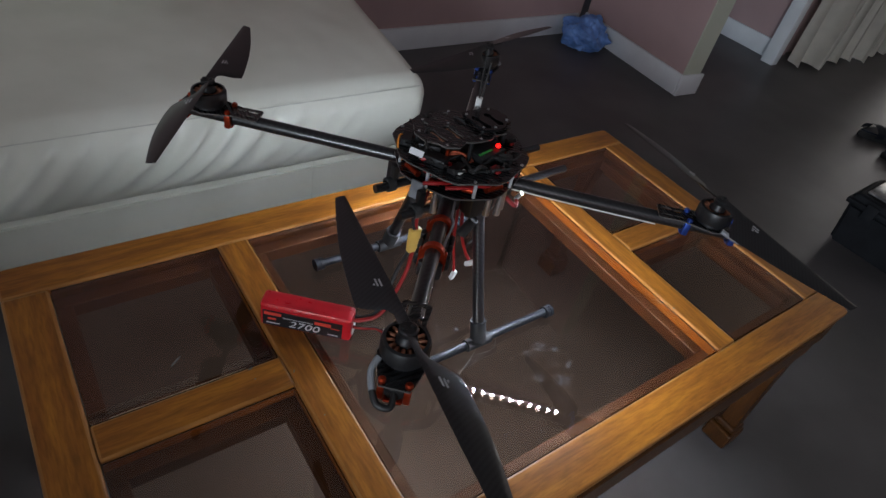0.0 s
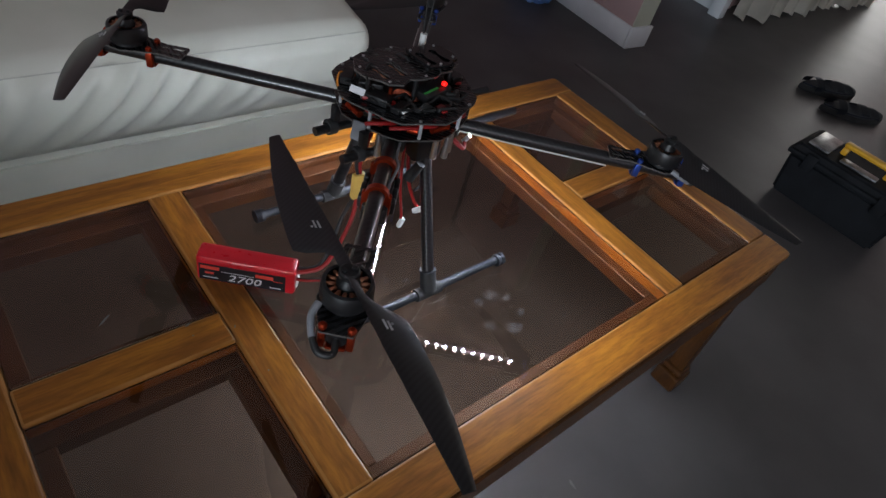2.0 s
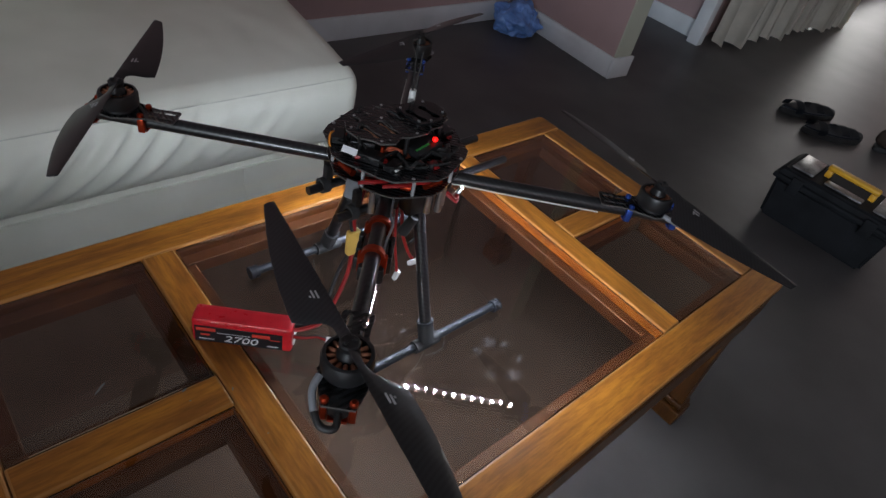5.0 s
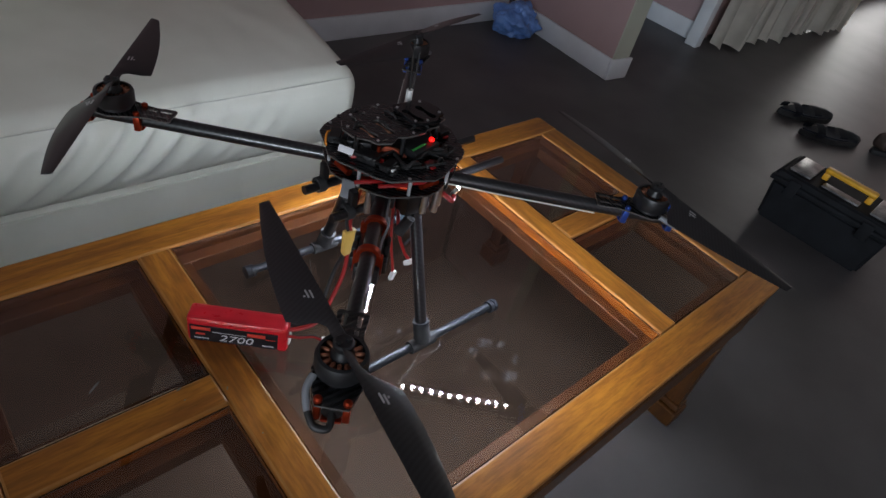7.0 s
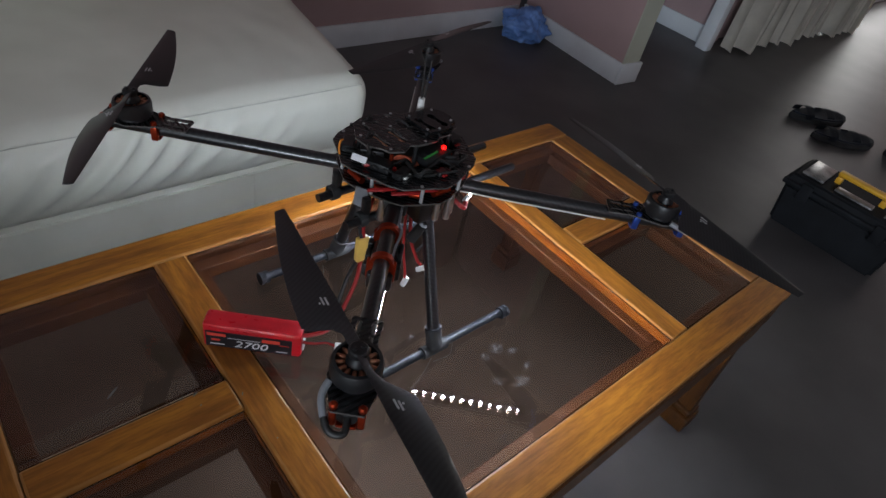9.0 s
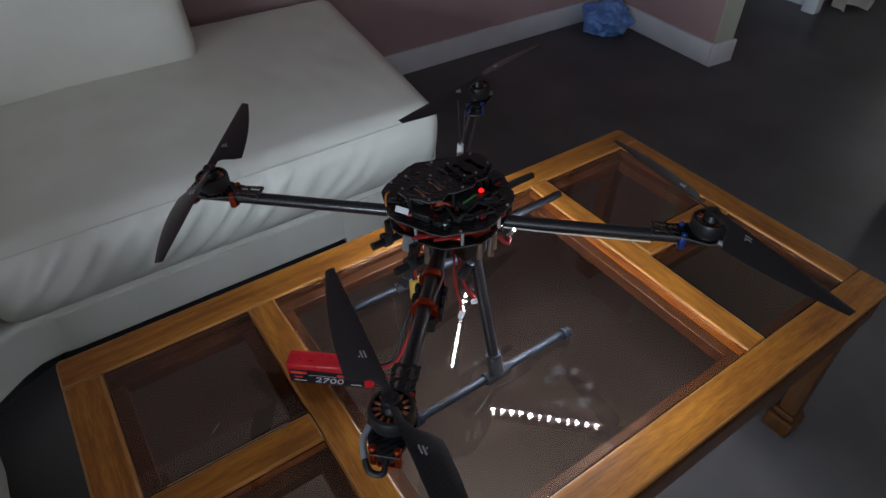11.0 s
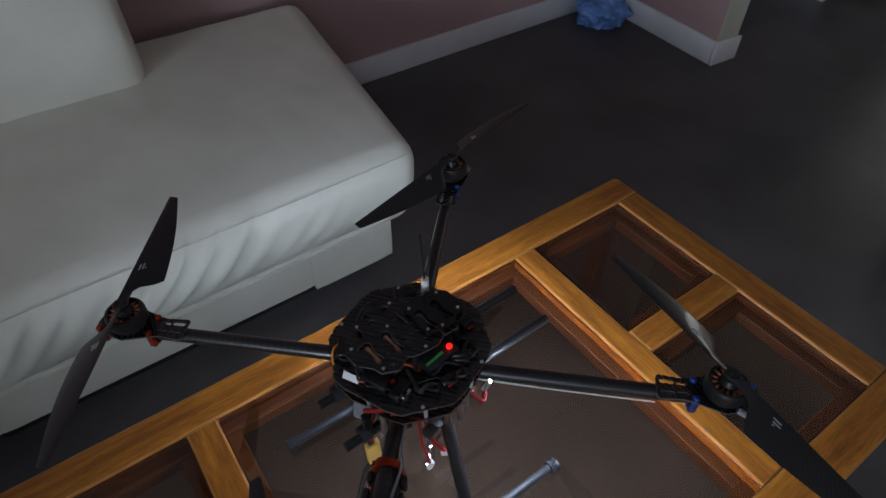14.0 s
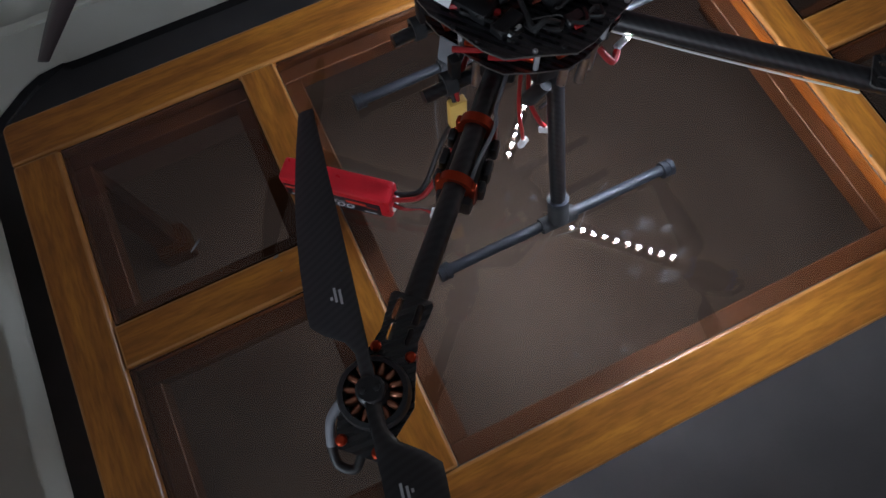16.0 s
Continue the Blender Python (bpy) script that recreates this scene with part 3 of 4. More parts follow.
for s in (1, -1):
    edge_rail('x', s)
    edge_rail('y', s)
for x0, x1 in ((-XM1, -XM0), (XM0, XM1)):
    rail((x0, -YI + 0.0005, TOP - 0.048), (x1, YI - 0.0005, TOP), WOOD_Y, "mullion")
for x0, x1 in ((-XI + 0.0005, -XM1 - 0.0005), (XM1 + 0.0005, XI - 0.0005)):
    rail((x0, -YB, TOP - 0.048), (x1, YB, TOP), WOOD_X, "crossbar")
# ledges that carry the panes, and the panes
panes = [(-XM0, XM0, -YI, YI), (-XI, -XM1, YB, YI), (-XI, -XM1, -YI, -YB), (XM1, XI, YB, YI), (XM1, XI, -YI, -YB)]
LW, LZ0, LZ1 = 0.021, TOP - 0.046, TOP - 0.024
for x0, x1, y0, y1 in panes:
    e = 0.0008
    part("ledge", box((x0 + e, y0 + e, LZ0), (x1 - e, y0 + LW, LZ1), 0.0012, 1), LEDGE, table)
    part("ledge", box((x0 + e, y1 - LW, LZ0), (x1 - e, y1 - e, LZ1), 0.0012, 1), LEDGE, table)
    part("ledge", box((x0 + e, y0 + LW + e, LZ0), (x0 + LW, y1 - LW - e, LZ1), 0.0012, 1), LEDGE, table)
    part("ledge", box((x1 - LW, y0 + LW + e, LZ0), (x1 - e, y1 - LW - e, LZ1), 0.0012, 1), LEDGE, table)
    g = part("glass_pane", box((x0 + 0.0018, y0 + 0.0018, TOP - 0.009), (x1 - 0.0018, y1 - 0.0018, TOP - 0.002), 0.0008, 1), GLASS, table, "clear glass pane let into the frame")
    g.visible_shadow = False
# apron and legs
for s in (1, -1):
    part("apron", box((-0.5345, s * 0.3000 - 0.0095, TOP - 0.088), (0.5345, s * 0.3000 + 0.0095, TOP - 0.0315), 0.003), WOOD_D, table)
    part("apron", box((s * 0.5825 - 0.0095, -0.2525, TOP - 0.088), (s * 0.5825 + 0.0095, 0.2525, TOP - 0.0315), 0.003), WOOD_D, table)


def leg(sx, sy):
    """A square leg, thick under the top, slimmer below, on a stepped foot."""
    b = bmesh.new()
    rings = []
    for k in range(15):
        t = k / 14
        z = (TOP - 0.0316) * (1 - t) + 0.062 * t
        out = 0.004 * t ** 2.2
        h = 0.0245 if t < 0.16 else 0.0140 + 0.0105 * math.exp(-(t - 0.16) * 12) + 0.003 * t
        cx, cy = sx * (0.5645 + out), sy * (0.282 + out)
        rings.append([b.verts.new((cx + dx * h, cy + dy * h, z)) for dx, dy in ((-1, -1), (1, -1), (1, 1), (-1, 1))])
    for a, c in zip(rings, rings[1:]):
        for k in range(4):
            b.faces.new((a[k], a[(k + 1) % 4], c[(k + 1) % 4], c[k]))
    b.faces.new(rings[0])
    b.faces.new(rings[-1])
    bmesh.ops.bevel(b, geom=[e for e in b.edges if abs(e.verts[0].co.z - e.verts[1].co.z) > 0.005], offset=0.004, segments=2, affect='EDGES')
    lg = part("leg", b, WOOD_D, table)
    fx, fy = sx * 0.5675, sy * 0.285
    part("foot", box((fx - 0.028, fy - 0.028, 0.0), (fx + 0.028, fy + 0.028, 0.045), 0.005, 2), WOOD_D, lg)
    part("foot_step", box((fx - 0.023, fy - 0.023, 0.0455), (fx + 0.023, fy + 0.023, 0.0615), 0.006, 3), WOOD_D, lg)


for sx in (1, -1):
    for sy in (1, -1):
        leg(sx, sy)

# planed timber: flat faces between the small bevels, paler on the upward-sloping bevels
for ob in table.children_recursive:
    ob.data.shade_flat()
    if ob.name.split(".")[0] in ("rail", "mullion", "crossbar"):
        ob.data.materials.append(PALE_EDGE)
        for p in ob.data.polygons:
            if 0.25 < p.normal.z < 0.97:
                p.material_index = 1

# dried smears and scraps on the glass
def fleck(x, y, w, h, rz, seed, z=TOP - 0.0019):
    """A thin flake of uneven outline."""
    rnd = random.Random(seed)
    b = bmesh.new()
    n = 16
    f = b.faces.new([b.verts.new((w * rnd.uniform(0.7, 1.1) * math.cos(2 * math.pi * k / n), h * rnd.uniform(0.7, 1.1) * math.sin(2 * math.pi * k / n), 0)) for k in range(n)])
    r = bmesh.ops.extrude_face_region(b, geom=[f])
    bmesh.ops.translate(b, verts=[g for g in r["geom"] if isinstance(g, bmesh.types.BMVert)], vec=(0, 0, 0.0002))
    bmesh.ops.transform(b, matrix=pose(x, y, z, 0, 0, rz), verts=b.verts)
    return b


for i, (x, y, w, h, rz, name, lab) in enumerate((
        (-0.432, 0.072, 0.010, 0.0016, 38, "paper_scrap", "thin white scrap lying on the glass"),
        (0.276, -0.158, 0.002, 0.002, 0, "crumb", "tiny white crumb on the wood"), (-0.358, 0.021, 0.004, 0.0015, 20, "crumb", "tiny white crumb on the wood"),
        (-0.358, 0.004, 0.0012, 0.001, 0, "crumb", "tiny white crumb on the wood"), (-0.312, -0.006, 0.003, 0.001, 60, "crumb", "tiny white crumb on the wood"), (-0.306, -0.080, 0.0012, 0.001, 0, "crumb", "tiny white crumb on the wood"))):
    tagged(link(name, fleck(x, y, w, h, rz, i + 3, TOP + 0.0003 if name == "crumb" else TOP - 0.0019), DUST, smooth=0), lab, name.replace("_", " "))
for i, (x, y, w, h, rz) in enumerate(((0.013, -0.117, 0.016, 0.010, -35), (0.032, -0.132, 0.012, 0.006, -30), (-0.011, -0.119, 0.008, 0.010, 10), (0.032, -0.163, 0.005, 0.012, -50),
                                       (0.004, -0.178, 0.017, 0.011, -20), (-0.023, -0.160, 0.013, 0.008, -30), (-0.079, -0.039, 0.008, 0.005, 20), (-0.104, -0.026, 0.010, 0.004, 60),
                                       (0.088, -0.197, 0.007, 0.003, 30), (-0.081, -0.171, 0.006, 0.003, 40), (-0.123, -0.207, 0.009, 0.005, 10), (-0.076, -0.224, 0.007, 0.004, -20))):
    tagged(link("smear", fleck(x, y, w, h, rz, i + 40), SMUDGE, smooth=0), "dried pale smear on the glass", "smear")
tagged(link("paper_scrap", fleck(0.189, -0.333, 0.012, 0.003, 80, 21, 0.0004), DUST, smooth=0), "small white scrap lying on the floor", "paper scrap")


# Thin threads stand in for pale scratch lines on the glass.
for i, pts in enumerate((((-0.134, -0.108), (-0.115, -0.101), (-0.096, -0.092), (-0.078, -0.082)), ((-0.112, 0.142), (-0.130, 0.105), (-0.142, 0.072)), ((-0.080, -0.088), (-0.052, -0.090), (-0.030, -0.072), (0.002, -0.058)))):
    tagged(link("hair", wire([(x, y, TOP - 0.0014) for x, y in pts], 0.0003, 5), DUST), "fine pale scratch line on the glass", "hair")


# ---------------------------------------------------------------- multirotor
CX, CY, ZB = -0.074, 0.046, TOP - 0.002
drone = thing("quadcopter", "black carbon quadcopter with orange and blue fittings standing on glass", "drone", at=(CX, CY, ZB))


def D(x, y, z):
    """A place in the room as the quadcopter's own."""
    return (x - CX, y - CY, z - ZB)


def ring(profile, at=(0, 0, 0), seg=32, bm=None):
    """A turned ring with a closed profile and an open middle."""
    b = bm or bmesh.new()
    rings = [[b.verts.new((at[0] + r * math.cos(2 * math.pi * k / seg), at[1] + r * math.sin(2 * math.pi * k / seg), at[2] + z)) for k in range(seg)] for r, z in profile]
    for i in range(len(rings)):
        a, c = rings[i], rings[(i + 1) % len(rings)]
        for k in range(seg):
            b.faces.new((a[k], a[(k + 1) % seg], c[(k + 1) % seg], c[k]))
    return b


def capsule(x, y, length, r, ang, n=7):
    ca, sa = math.cos(radians(ang)), math.sin(radians(ang))
    pts = []
    for s, base in ((1, -90), (-1, 90)):
        for k in range(n):
            a = radians(base + 180 * k / (n - 1))
            px, py = s * length / 2 + r * math.cos(a), r * math.sin(a)
            pts.append((x + px * ca - py * sa, y + px * sa + py * ca))
    return pts


def plate(outline, holes, z0, z1, m=None):
    """A flat sheet with openings cut through it."""
    b = bmesh.new()
    edges = []
    for loop in [outline] + holes:
        vs = [b.verts.new((x, y, z0)) for x, y in loop]
        edges += [b.edges.new((vs[k], vs[(k + 1) % len(vs)])) for k in range(len(vs))]
    bmesh.ops.triangle_fill(b, edges=edges, use_beauty=True, use_dissolve=False)
    r = bmesh.ops.extrude_face_region(b, geom=b.faces[:])
    bmesh.ops.translate(b, verts=[g for g in r["geom"] if isinstance(g, bmesh.types.BMVert)], vec=(0, 0, z1 - z0))
    if m is not None:
        bmesh.ops.transform(b, matrix=m, verts=b.verts)
    return b


def dumbbell(x, y, length, r, ang, n=7):
    """A slot with two round ends and a narrower neck."""
    ca, sa = math.cos(radians(ang)), math.sin(radians(ang))
    pts = []
    for s, base in ((1, -90), (-1, 90)):
        pts.append((s * length * 0.12, -s * r * 0.55))
        for k in range(n):
            a = radians(base + 180 * k / (n - 1))
            pts.append((s * length / 2 + r * math.cos(a), r * math.sin(a)))
        pts.append((s * length * 0.12, s * r * 0.55))
    return [(x + px * ca - py * sa, y + px * sa + py * ca) for px, py in pts]


def sheet(name, bm, parent):
    """A carbon sheet whose cut edges show raw grey fibre."""
    ob = part(name, bm, CARBON, parent)
    ob.data.materials.append(CUT)
    for p in ob.data.polygons:
        if abs(p.normal.z) < 0.5:
            p.material_index = 1
    return ob


ROT, ARM_R = 1.2, 0.325
ZA = 0.6385 - ZB                    # height of the arm tubes over the glass
Z_LOW, Z_MID, Z_TOP = 0.6475 - ZB, 0.672 - ZB, 0.700 - ZB


def octagon(r, notch=0.0):
    out = []
    for k in range(8):
        a0 = radians(ROT + 45 * k + 22.5 - 17)
        a1 = radians(ROT + 45 * k + 22.5 + 17)
        rr = r * (1.0 if k % 2 else 0.97)
        out += [(rr * math.cos(a0), rr * math.sin(a0)), (rr * math.cos((a0 + a1) / 2) * (1 - notch), rr * math.sin((a0 + a1) / 2) * (1 - notch)), (rr * math.cos(a1), rr * math.sin(a1))]
    return out


holes_mid = [capsule(0.055 * math.cos(radians(a)), 0.055 * math.sin(radians(a)), 0.02, 0.005, a + 90) for a in range(15, 360, 60)]
sheet("lower_plate", plate(octagon(0.081, 0.03), holes_mid, Z_LOW, Z_LOW + 0.002), drone)
sheet("middle_plate", plate(octagon(0.0865, 0.05), holes_mid + [capsule(0, 0, 0.02, 0.01, 30)], Z_MID, Z_MID + 0.002), drone)
top_outline = [(-0.070, 0.006), (-0.060, 0.024), (-0.046, 0.034), (-0.030, 0.034), (-0.018, 0.041), (0.002, 0.040), (0.022, 0.031), (0.040, 0.029), (0.056, 0.014), (0.061, -0.004), (0.058, -0.020),
               (0.046, -0.024), (0.040, -0.031), (0.022, -0.031), (0.012, -0.037), (-0.012, -0.036), (-0.022, -0.032), (-0.036, -0.040), (-0.052, -0.034), (-0.056, -0.024), (-0.068, -0.012)]
SLOTS = [(-0.047, -0.008, 0.022, 96), (-0.024, -0.0075, 0.024, 96), (0.0165, -0.008, 0.022, 98), (0.037, -0.0065, 0.022, 98)]
top_holes = [dumbbell(x, y, w, 0.0048, rz) for x, y, w, rz in SLOTS]
top_holes += [capsule(-0.010, 0.032, 0.006, 0.0038, 35), capsule(-0.046, 0.020, 0.006, 0.0028, 80), capsule(-0.030, 0.026, 0.005, 0.0024, 15), capsule(0.020, 0.022, 0.001, 0.0022, 0), capsule(-0.040, -0.032, 0.004, 0.0018, 10)]
top_holes += [capsule(x, y, 0.001, 0.0014, 0, 5) for x in (-0.0125, -0.004, 0.0045) for y in (-0.023, -0.011, 0.001)] + [capsule(x, y, 0.001, 0.0014, 0, 5) for x, y in ((-0.0355, -0.018), (-0.0355, -0.006), (-0.0355, 0.006), (-0.008, 0.015), (0.003, 0.015), (0.027, -0.006), (0.027, 0.006))]
tp = sheet("top_plate", plate(top_outline, top_holes, Z_TOP, Z_TOP + 0.0022), drone)
for x, y in ((-0.062, 0.008), (-0.044, 0.029), (0.0, 0.037), (0.036, 0.024), (0.054, 0.004), (0.0, -0.032), (-0.048, -0.030), (-0.018, 0.012)):
    part("screw", lathe([(0.0018, 0.002), (0.0018, 0.003), (0.0012, 0.0035)], (x, y, Z_TOP), 10), ALU, tp, "bright screw head")
# bronze-coloured strips that show through two slots, and a raised plate over the other two
for x, y, w, rz in SLOTS[:2]:
    part("bus_bar", rod(pose(x, y, Z_TOP - 0.0022, 0, 0, rz) @ Vector((-w / 2, 0, 0)), pose(x, y, Z_TOP - 0.0022, 0, 0, rz) @ Vector((w / 2, 0, 0)), 0.0030, seg=12), BRONZE, tp, "bronze-coloured strip under a slot")
hump = [(0.006, 0.016), (0.010, 0.022), (0.030, 0.021), (0.044, 0.023), (0.056, 0.012), (0.059, -0.004), (0.055, -0.019), (0.046, -0.021), (0.038, -0.028), (0.022, -0.028), (0.010, -0.026), (0.007, -0.012)]
rp = part("raised_plate", plate(hump, [dumbbell(x, y, w, 0.0048, rz) for x, y, w, rz in SLOTS[2:]], Z_TOP + 0.0055, Z_TOP + 0.0085), GLOSS, tp, "glossy black raised plate")
for x, y in ((0.010, 0.014), (0.046, 0.016), (0.052, -0.014), (0.026, -0.024), (0.011, -0.020)):
    part("foot", rod((x, y, Z_TOP + 0.0022), (x, y, Z_TOP + 0.0055), 0.0026, seg=10), BLACK, rp)
    part("screw", lathe([(0.0017, 0.0085), (0.0017, 0.0097), (0.0010, 0.0102)], (x, y, Z_TOP), 10), ALU, rp)
# red power straps and orange bars between the lower plates
for a, w in ((222, 0.026), (243, 0.022), (200, 0.014), (318, 0.012)):
    ca, sa = math.cos(radians(a)), math.sin(radians(a))
    part("power_strap", box((-w / 2, -0.004, 0), (w / 2, 0.004, 0.0075), 0.0025, 2, m=pose(0.066 * ca, 0.066 * sa, Z_LOW + 0.0145, 0, 0, a + 90)), REDWIRE, drone, "red power strap")
# clamp blocks that carry the arms under the lower plate
for k in range(4):
    b = box((0.030, -0.0150, -0.0100), (0.074, 0.0150, 0.0088), 0.003, 2)
    part("arm_block", b, BLACK, drone).matrix_basis = pose(0, 0, ZA, 0, 0, ROT + 45 + 90 * k)

# posts between the plates
for k in range(8):
    a = radians(ROT + 45 * k + 22.5)
    p = (0.075 * math.cos(a), 0.075 * math.sin(a))
    part("spacer", rod((*p, Z_LOW + 0.002), (*p, Z_MID), 0.0022, seg=10), SATIN, drone, "bare aluminium spacer")
for x, y in ((-0.062, -0.010), (-0.050, 0.026), (0.0, 0.036), (0.050, 0.012), (0.042, -0.026), (-0.014, -0.033)):
    part("post", rod((x, y, Z_MID + 0.002), (x, y, Z_TOP), 0.0028, seg=10), BLACK, drone)
for k in range(8):
    a = radians(ROT + 45 * k)
    d = Vector((math.cos(a), math.sin(a), 0))
    t = Vector((-d.y, d.x, 0))
    for s in ((-1, 1) if k % 2 else (0,)):
        c = d * (0.066 if k % 2 else 0.070) + t * 0.020 * s + Vector((0, 0, Z_LOW + 0.009))
        m = 0.006 if s else 0.012
        part("clamp_bar", rod(c - t * m, c + t * m, 0.0042, seg=12), ANOD_O, drone, "orange anodised bar")

# electronics between middle and top plate
ctl = part("flight_controller", box((-0.020, -0.012, 0), (0.020, 0.012, 0.013), 0.002, 2, m=pose(*D(-0.062, 0.011, 0.6755), 4, -6, 8)), BLACK, drone)
part("print_bar", box((-0.018, -0.005, 0.0131), (0.004, -0.002, 0.0135), m=pose(*D(-0.062, 0.011, 0.6755), 4, -6, 8)), PRINTG, ctl)
part("led", lathe([(0.0032, 0), (0.0032, 0.002), (0.002, 0.0035)], D(-0.0510, 0.0065, 0.6915), 12), REDLED, ctl, "glowing red light")
part("receiver", box((-0.014, -0.010, 0), (0.014, 0.010, 0.014), 0.002, 2, m=pose(*D(-0.122, 0.048, 0.6742), 0, 0, -40)), BLACK, drone)
lb = part("speed_controller", box((-0.016, -0.009, 0), (0.016, 0.009, 0.010), 0.002, 2, m=pose(*D(-0.128, 0.026, 0.6742), 0, 0, -62)), BLACK, drone)
part("sticker", box((-0.0095, -0.0005, -0.0042), (0.0085, 0.0005, 0.0034), m=pose(*D(-0.1480, 0.036, 0.6860), -35, 0, -62)), PRINTW, lb, "white sticker")
part("receiver", box((-0.02, -0.012, 0), (0.02, 0.012, 0.012), 0.002, 2, m=pose(*D(-0.035, 0.075, 0.6742), 0, 0, 35)), BLACK, drone)
part("power_board", box((-0.03, -0.022, 0), (0.03, 0.022, 0.006), 0.001, 1, m=pose(*D(-0.085, 0.045, 0.6742), 0, 0, 10)), BLACK, drone)
for k in range(7):
    part("wire", wire([D(-0.112 + 0.0014 * k, 0.026 - 0.001 * k, 0.6765), D(-0.104 + 0.0020 * k, 0.024, 0.6850 - 0.0008 * k), D(-0.094 + 0.0022 * k, 0.018, 0.6830 - 0.001 * k), D(-0.087 + 0.0016 * k, 0.010, 0.6745)], 0.0012, 6), BUNDLE, drone, "twisted rust-red wire")
part("lead", wire([D(-0.142, 0.034, 0.6770), D(-0.131, 0.024, 0.6810), D(-0.121, 0.017, 0.6790), D(-0.113, 0.014, 0.6750)], 0.0026, 8), REDWIRE, drone, "red power lead")
part("post", rod(D(-0.1145, 0.022, 0.6742), D(-0.1145, 0.022, 0.6905), 0.0023, seg=10), ANOD_O, drone, "orange anodised post")
rnd = random.Random(11)
for k in range(16):
    a = rnd.uniform(0, 2 * math.pi)
    r0, r1 = rnd.uniform(0.02, 0.05), rnd.uniform(0.045, 0.066)
    a2 = a + rnd.uniform(0.3, 1.0)
    zz = Z_MID + 0.004
    pts = [(r0 * math.cos(a), r0 * math.sin(a), zz + 0.004), (r1 * math.cos(a + 0.2), r1 * math.sin(a + 0.2), zz + rnd.uniform(0.003, 0.012)),
           (r1 * math.cos(a2), r1 * math.sin(a2), zz + rnd.uniform(0.002, 0.010)), (0.062 * math.cos(a2 + 0.2), 0.062 * math.sin(a2 + 0.2), zz)]
    part("wire", wire(pts, rnd.choice((0.0012, 0.0018, 0.0024)), 7), BLKWIRE, drone)
part("wire", wire([D(-0.148, 0.062, 0.660), D(-0.152, 0.070, 0.676), D(-0.143, 0.080, 0.684), D(-0.126, 0.084, 0.672)], 0.0012, 6), ORGWIRE, drone, "orange wire")
# red leads between middle and lower plate
for y0, x0 in ((-0.018, -0.115), (-0.022, -0.095), (0.0, -0.135), (-0.016, -0.05)):
    part("lead", wire([D(x0 - 0.016, y0 + 0.012, 0.6590), D(x0, y0, 0.6630), D(x0 + 0.018, y0 - 0.001, 0.6600), D(x0 + 0.03, y0 + 0.014, 0.6580)], 0.0024, 7), REDWIRE, drone, "red power lead")
part("power_block", box(D(-0.110, 0.014, 0.6497), D(-0.042, 0.076, 0.6715), 0.003), BLACK, drone)

rnd = random.Random(29)
for k in range(24):
    a = radians(ROT + 15 * k + 5)
    r = 0.079 if k % 3 else 0.066
    part("screw", lathe([(0.0021, 0.0), (0.0021, 0.0012), (0.0012, 0.0019)], (r * math.cos(a), r * math.sin(a), Z_MID + 0.002), 8), ALU if k % 4 == 0 else BLACK, drone)
for k, (x, y, w, h, t, rz) in enumerate(((-0.040, -0.045, 0.024, 0.012, 0.007, 20), (0.030, -0.048, 0.020, 0.014, 0.008, -35), (0.062, -0.010, 0.016, 0.022, 0.010, 5), (-0.062, 0.030, 0.022, 0.014, 0.009, 50),
                                         (0.030, 0.056, 0.024, 0.014, 0.010, -20), (-0.010, 0.062, 0.020, 0.012, 0.008, 12), (0.004, -0.062, 0.014, 0.010, 0.006, 4))):
    part("circuit_board", box((-w / 2, -h / 2, 0), (w / 2, h / 2, t), 0.0012, 1, m=pose(x, y, Z_MID + 0.0022, 0, 0, rz)), BLACK, drone)
    part("connector", box((-w / 4, -h / 2 - 0.003, 0.001), (w / 4, -h / 2, 0.004), 0.0005, 1, m=pose(x, y, Z_MID + 0.0022, 0, 0, rz)), (PLUG, BLACK, REDWIRE, BLACK)[k % 4], drone)
for k in range(14):
    a = radians(150 + 150 * k / 13 + rnd.uniform(-6, 6))
    r0, r1 = 0.060 + rnd.uniform(-0.004, 0.006), 0.068 + rnd.uniform(-0.004, 0.006)
    da = rnd.uniform(0.15, 0.35)
    part("cable", wire([(r0 * math.cos(a), r0 * math.sin(a), Z_MID + 0.004), (r1 * math.cos(a + da / 2), r1 * math.sin(a + da / 2), Z_MID + rnd.uniform(0.006, 0.011)),
                        (r0 * math.cos(a + da), r0 * math.sin(a + da), Z_MID + 0.005)], 0.0016, 6), BLKWIRE, drone)
# clips and flat tabs on the top plate
for k, (x, y, w, rz) in enumerate(((-0.070, -0.020, 0.018, 60), (-0.052, 0.004, 0.014, 20), (-0.020, -0.004, 0.016, 95), (0.0, 0.012, 0.02, 100), (0.024, -0.022, 0.018, 85), (0.044, 0.010, 0.014, 70), (-0.030, 0.036, 0.012, 20))):
    part("tie", wire([(-w / 2, 0, 0.002), (-w / 4, 0.001, 0.0048), (w / 4, 0.001, 0.0050), (w / 2, 0, 0.002)], 0.0013, 6), DARK if k % 2 else BLKWIRE, drone).matrix_basis = pose(x, y, Z_TOP, 0, 0, rz)

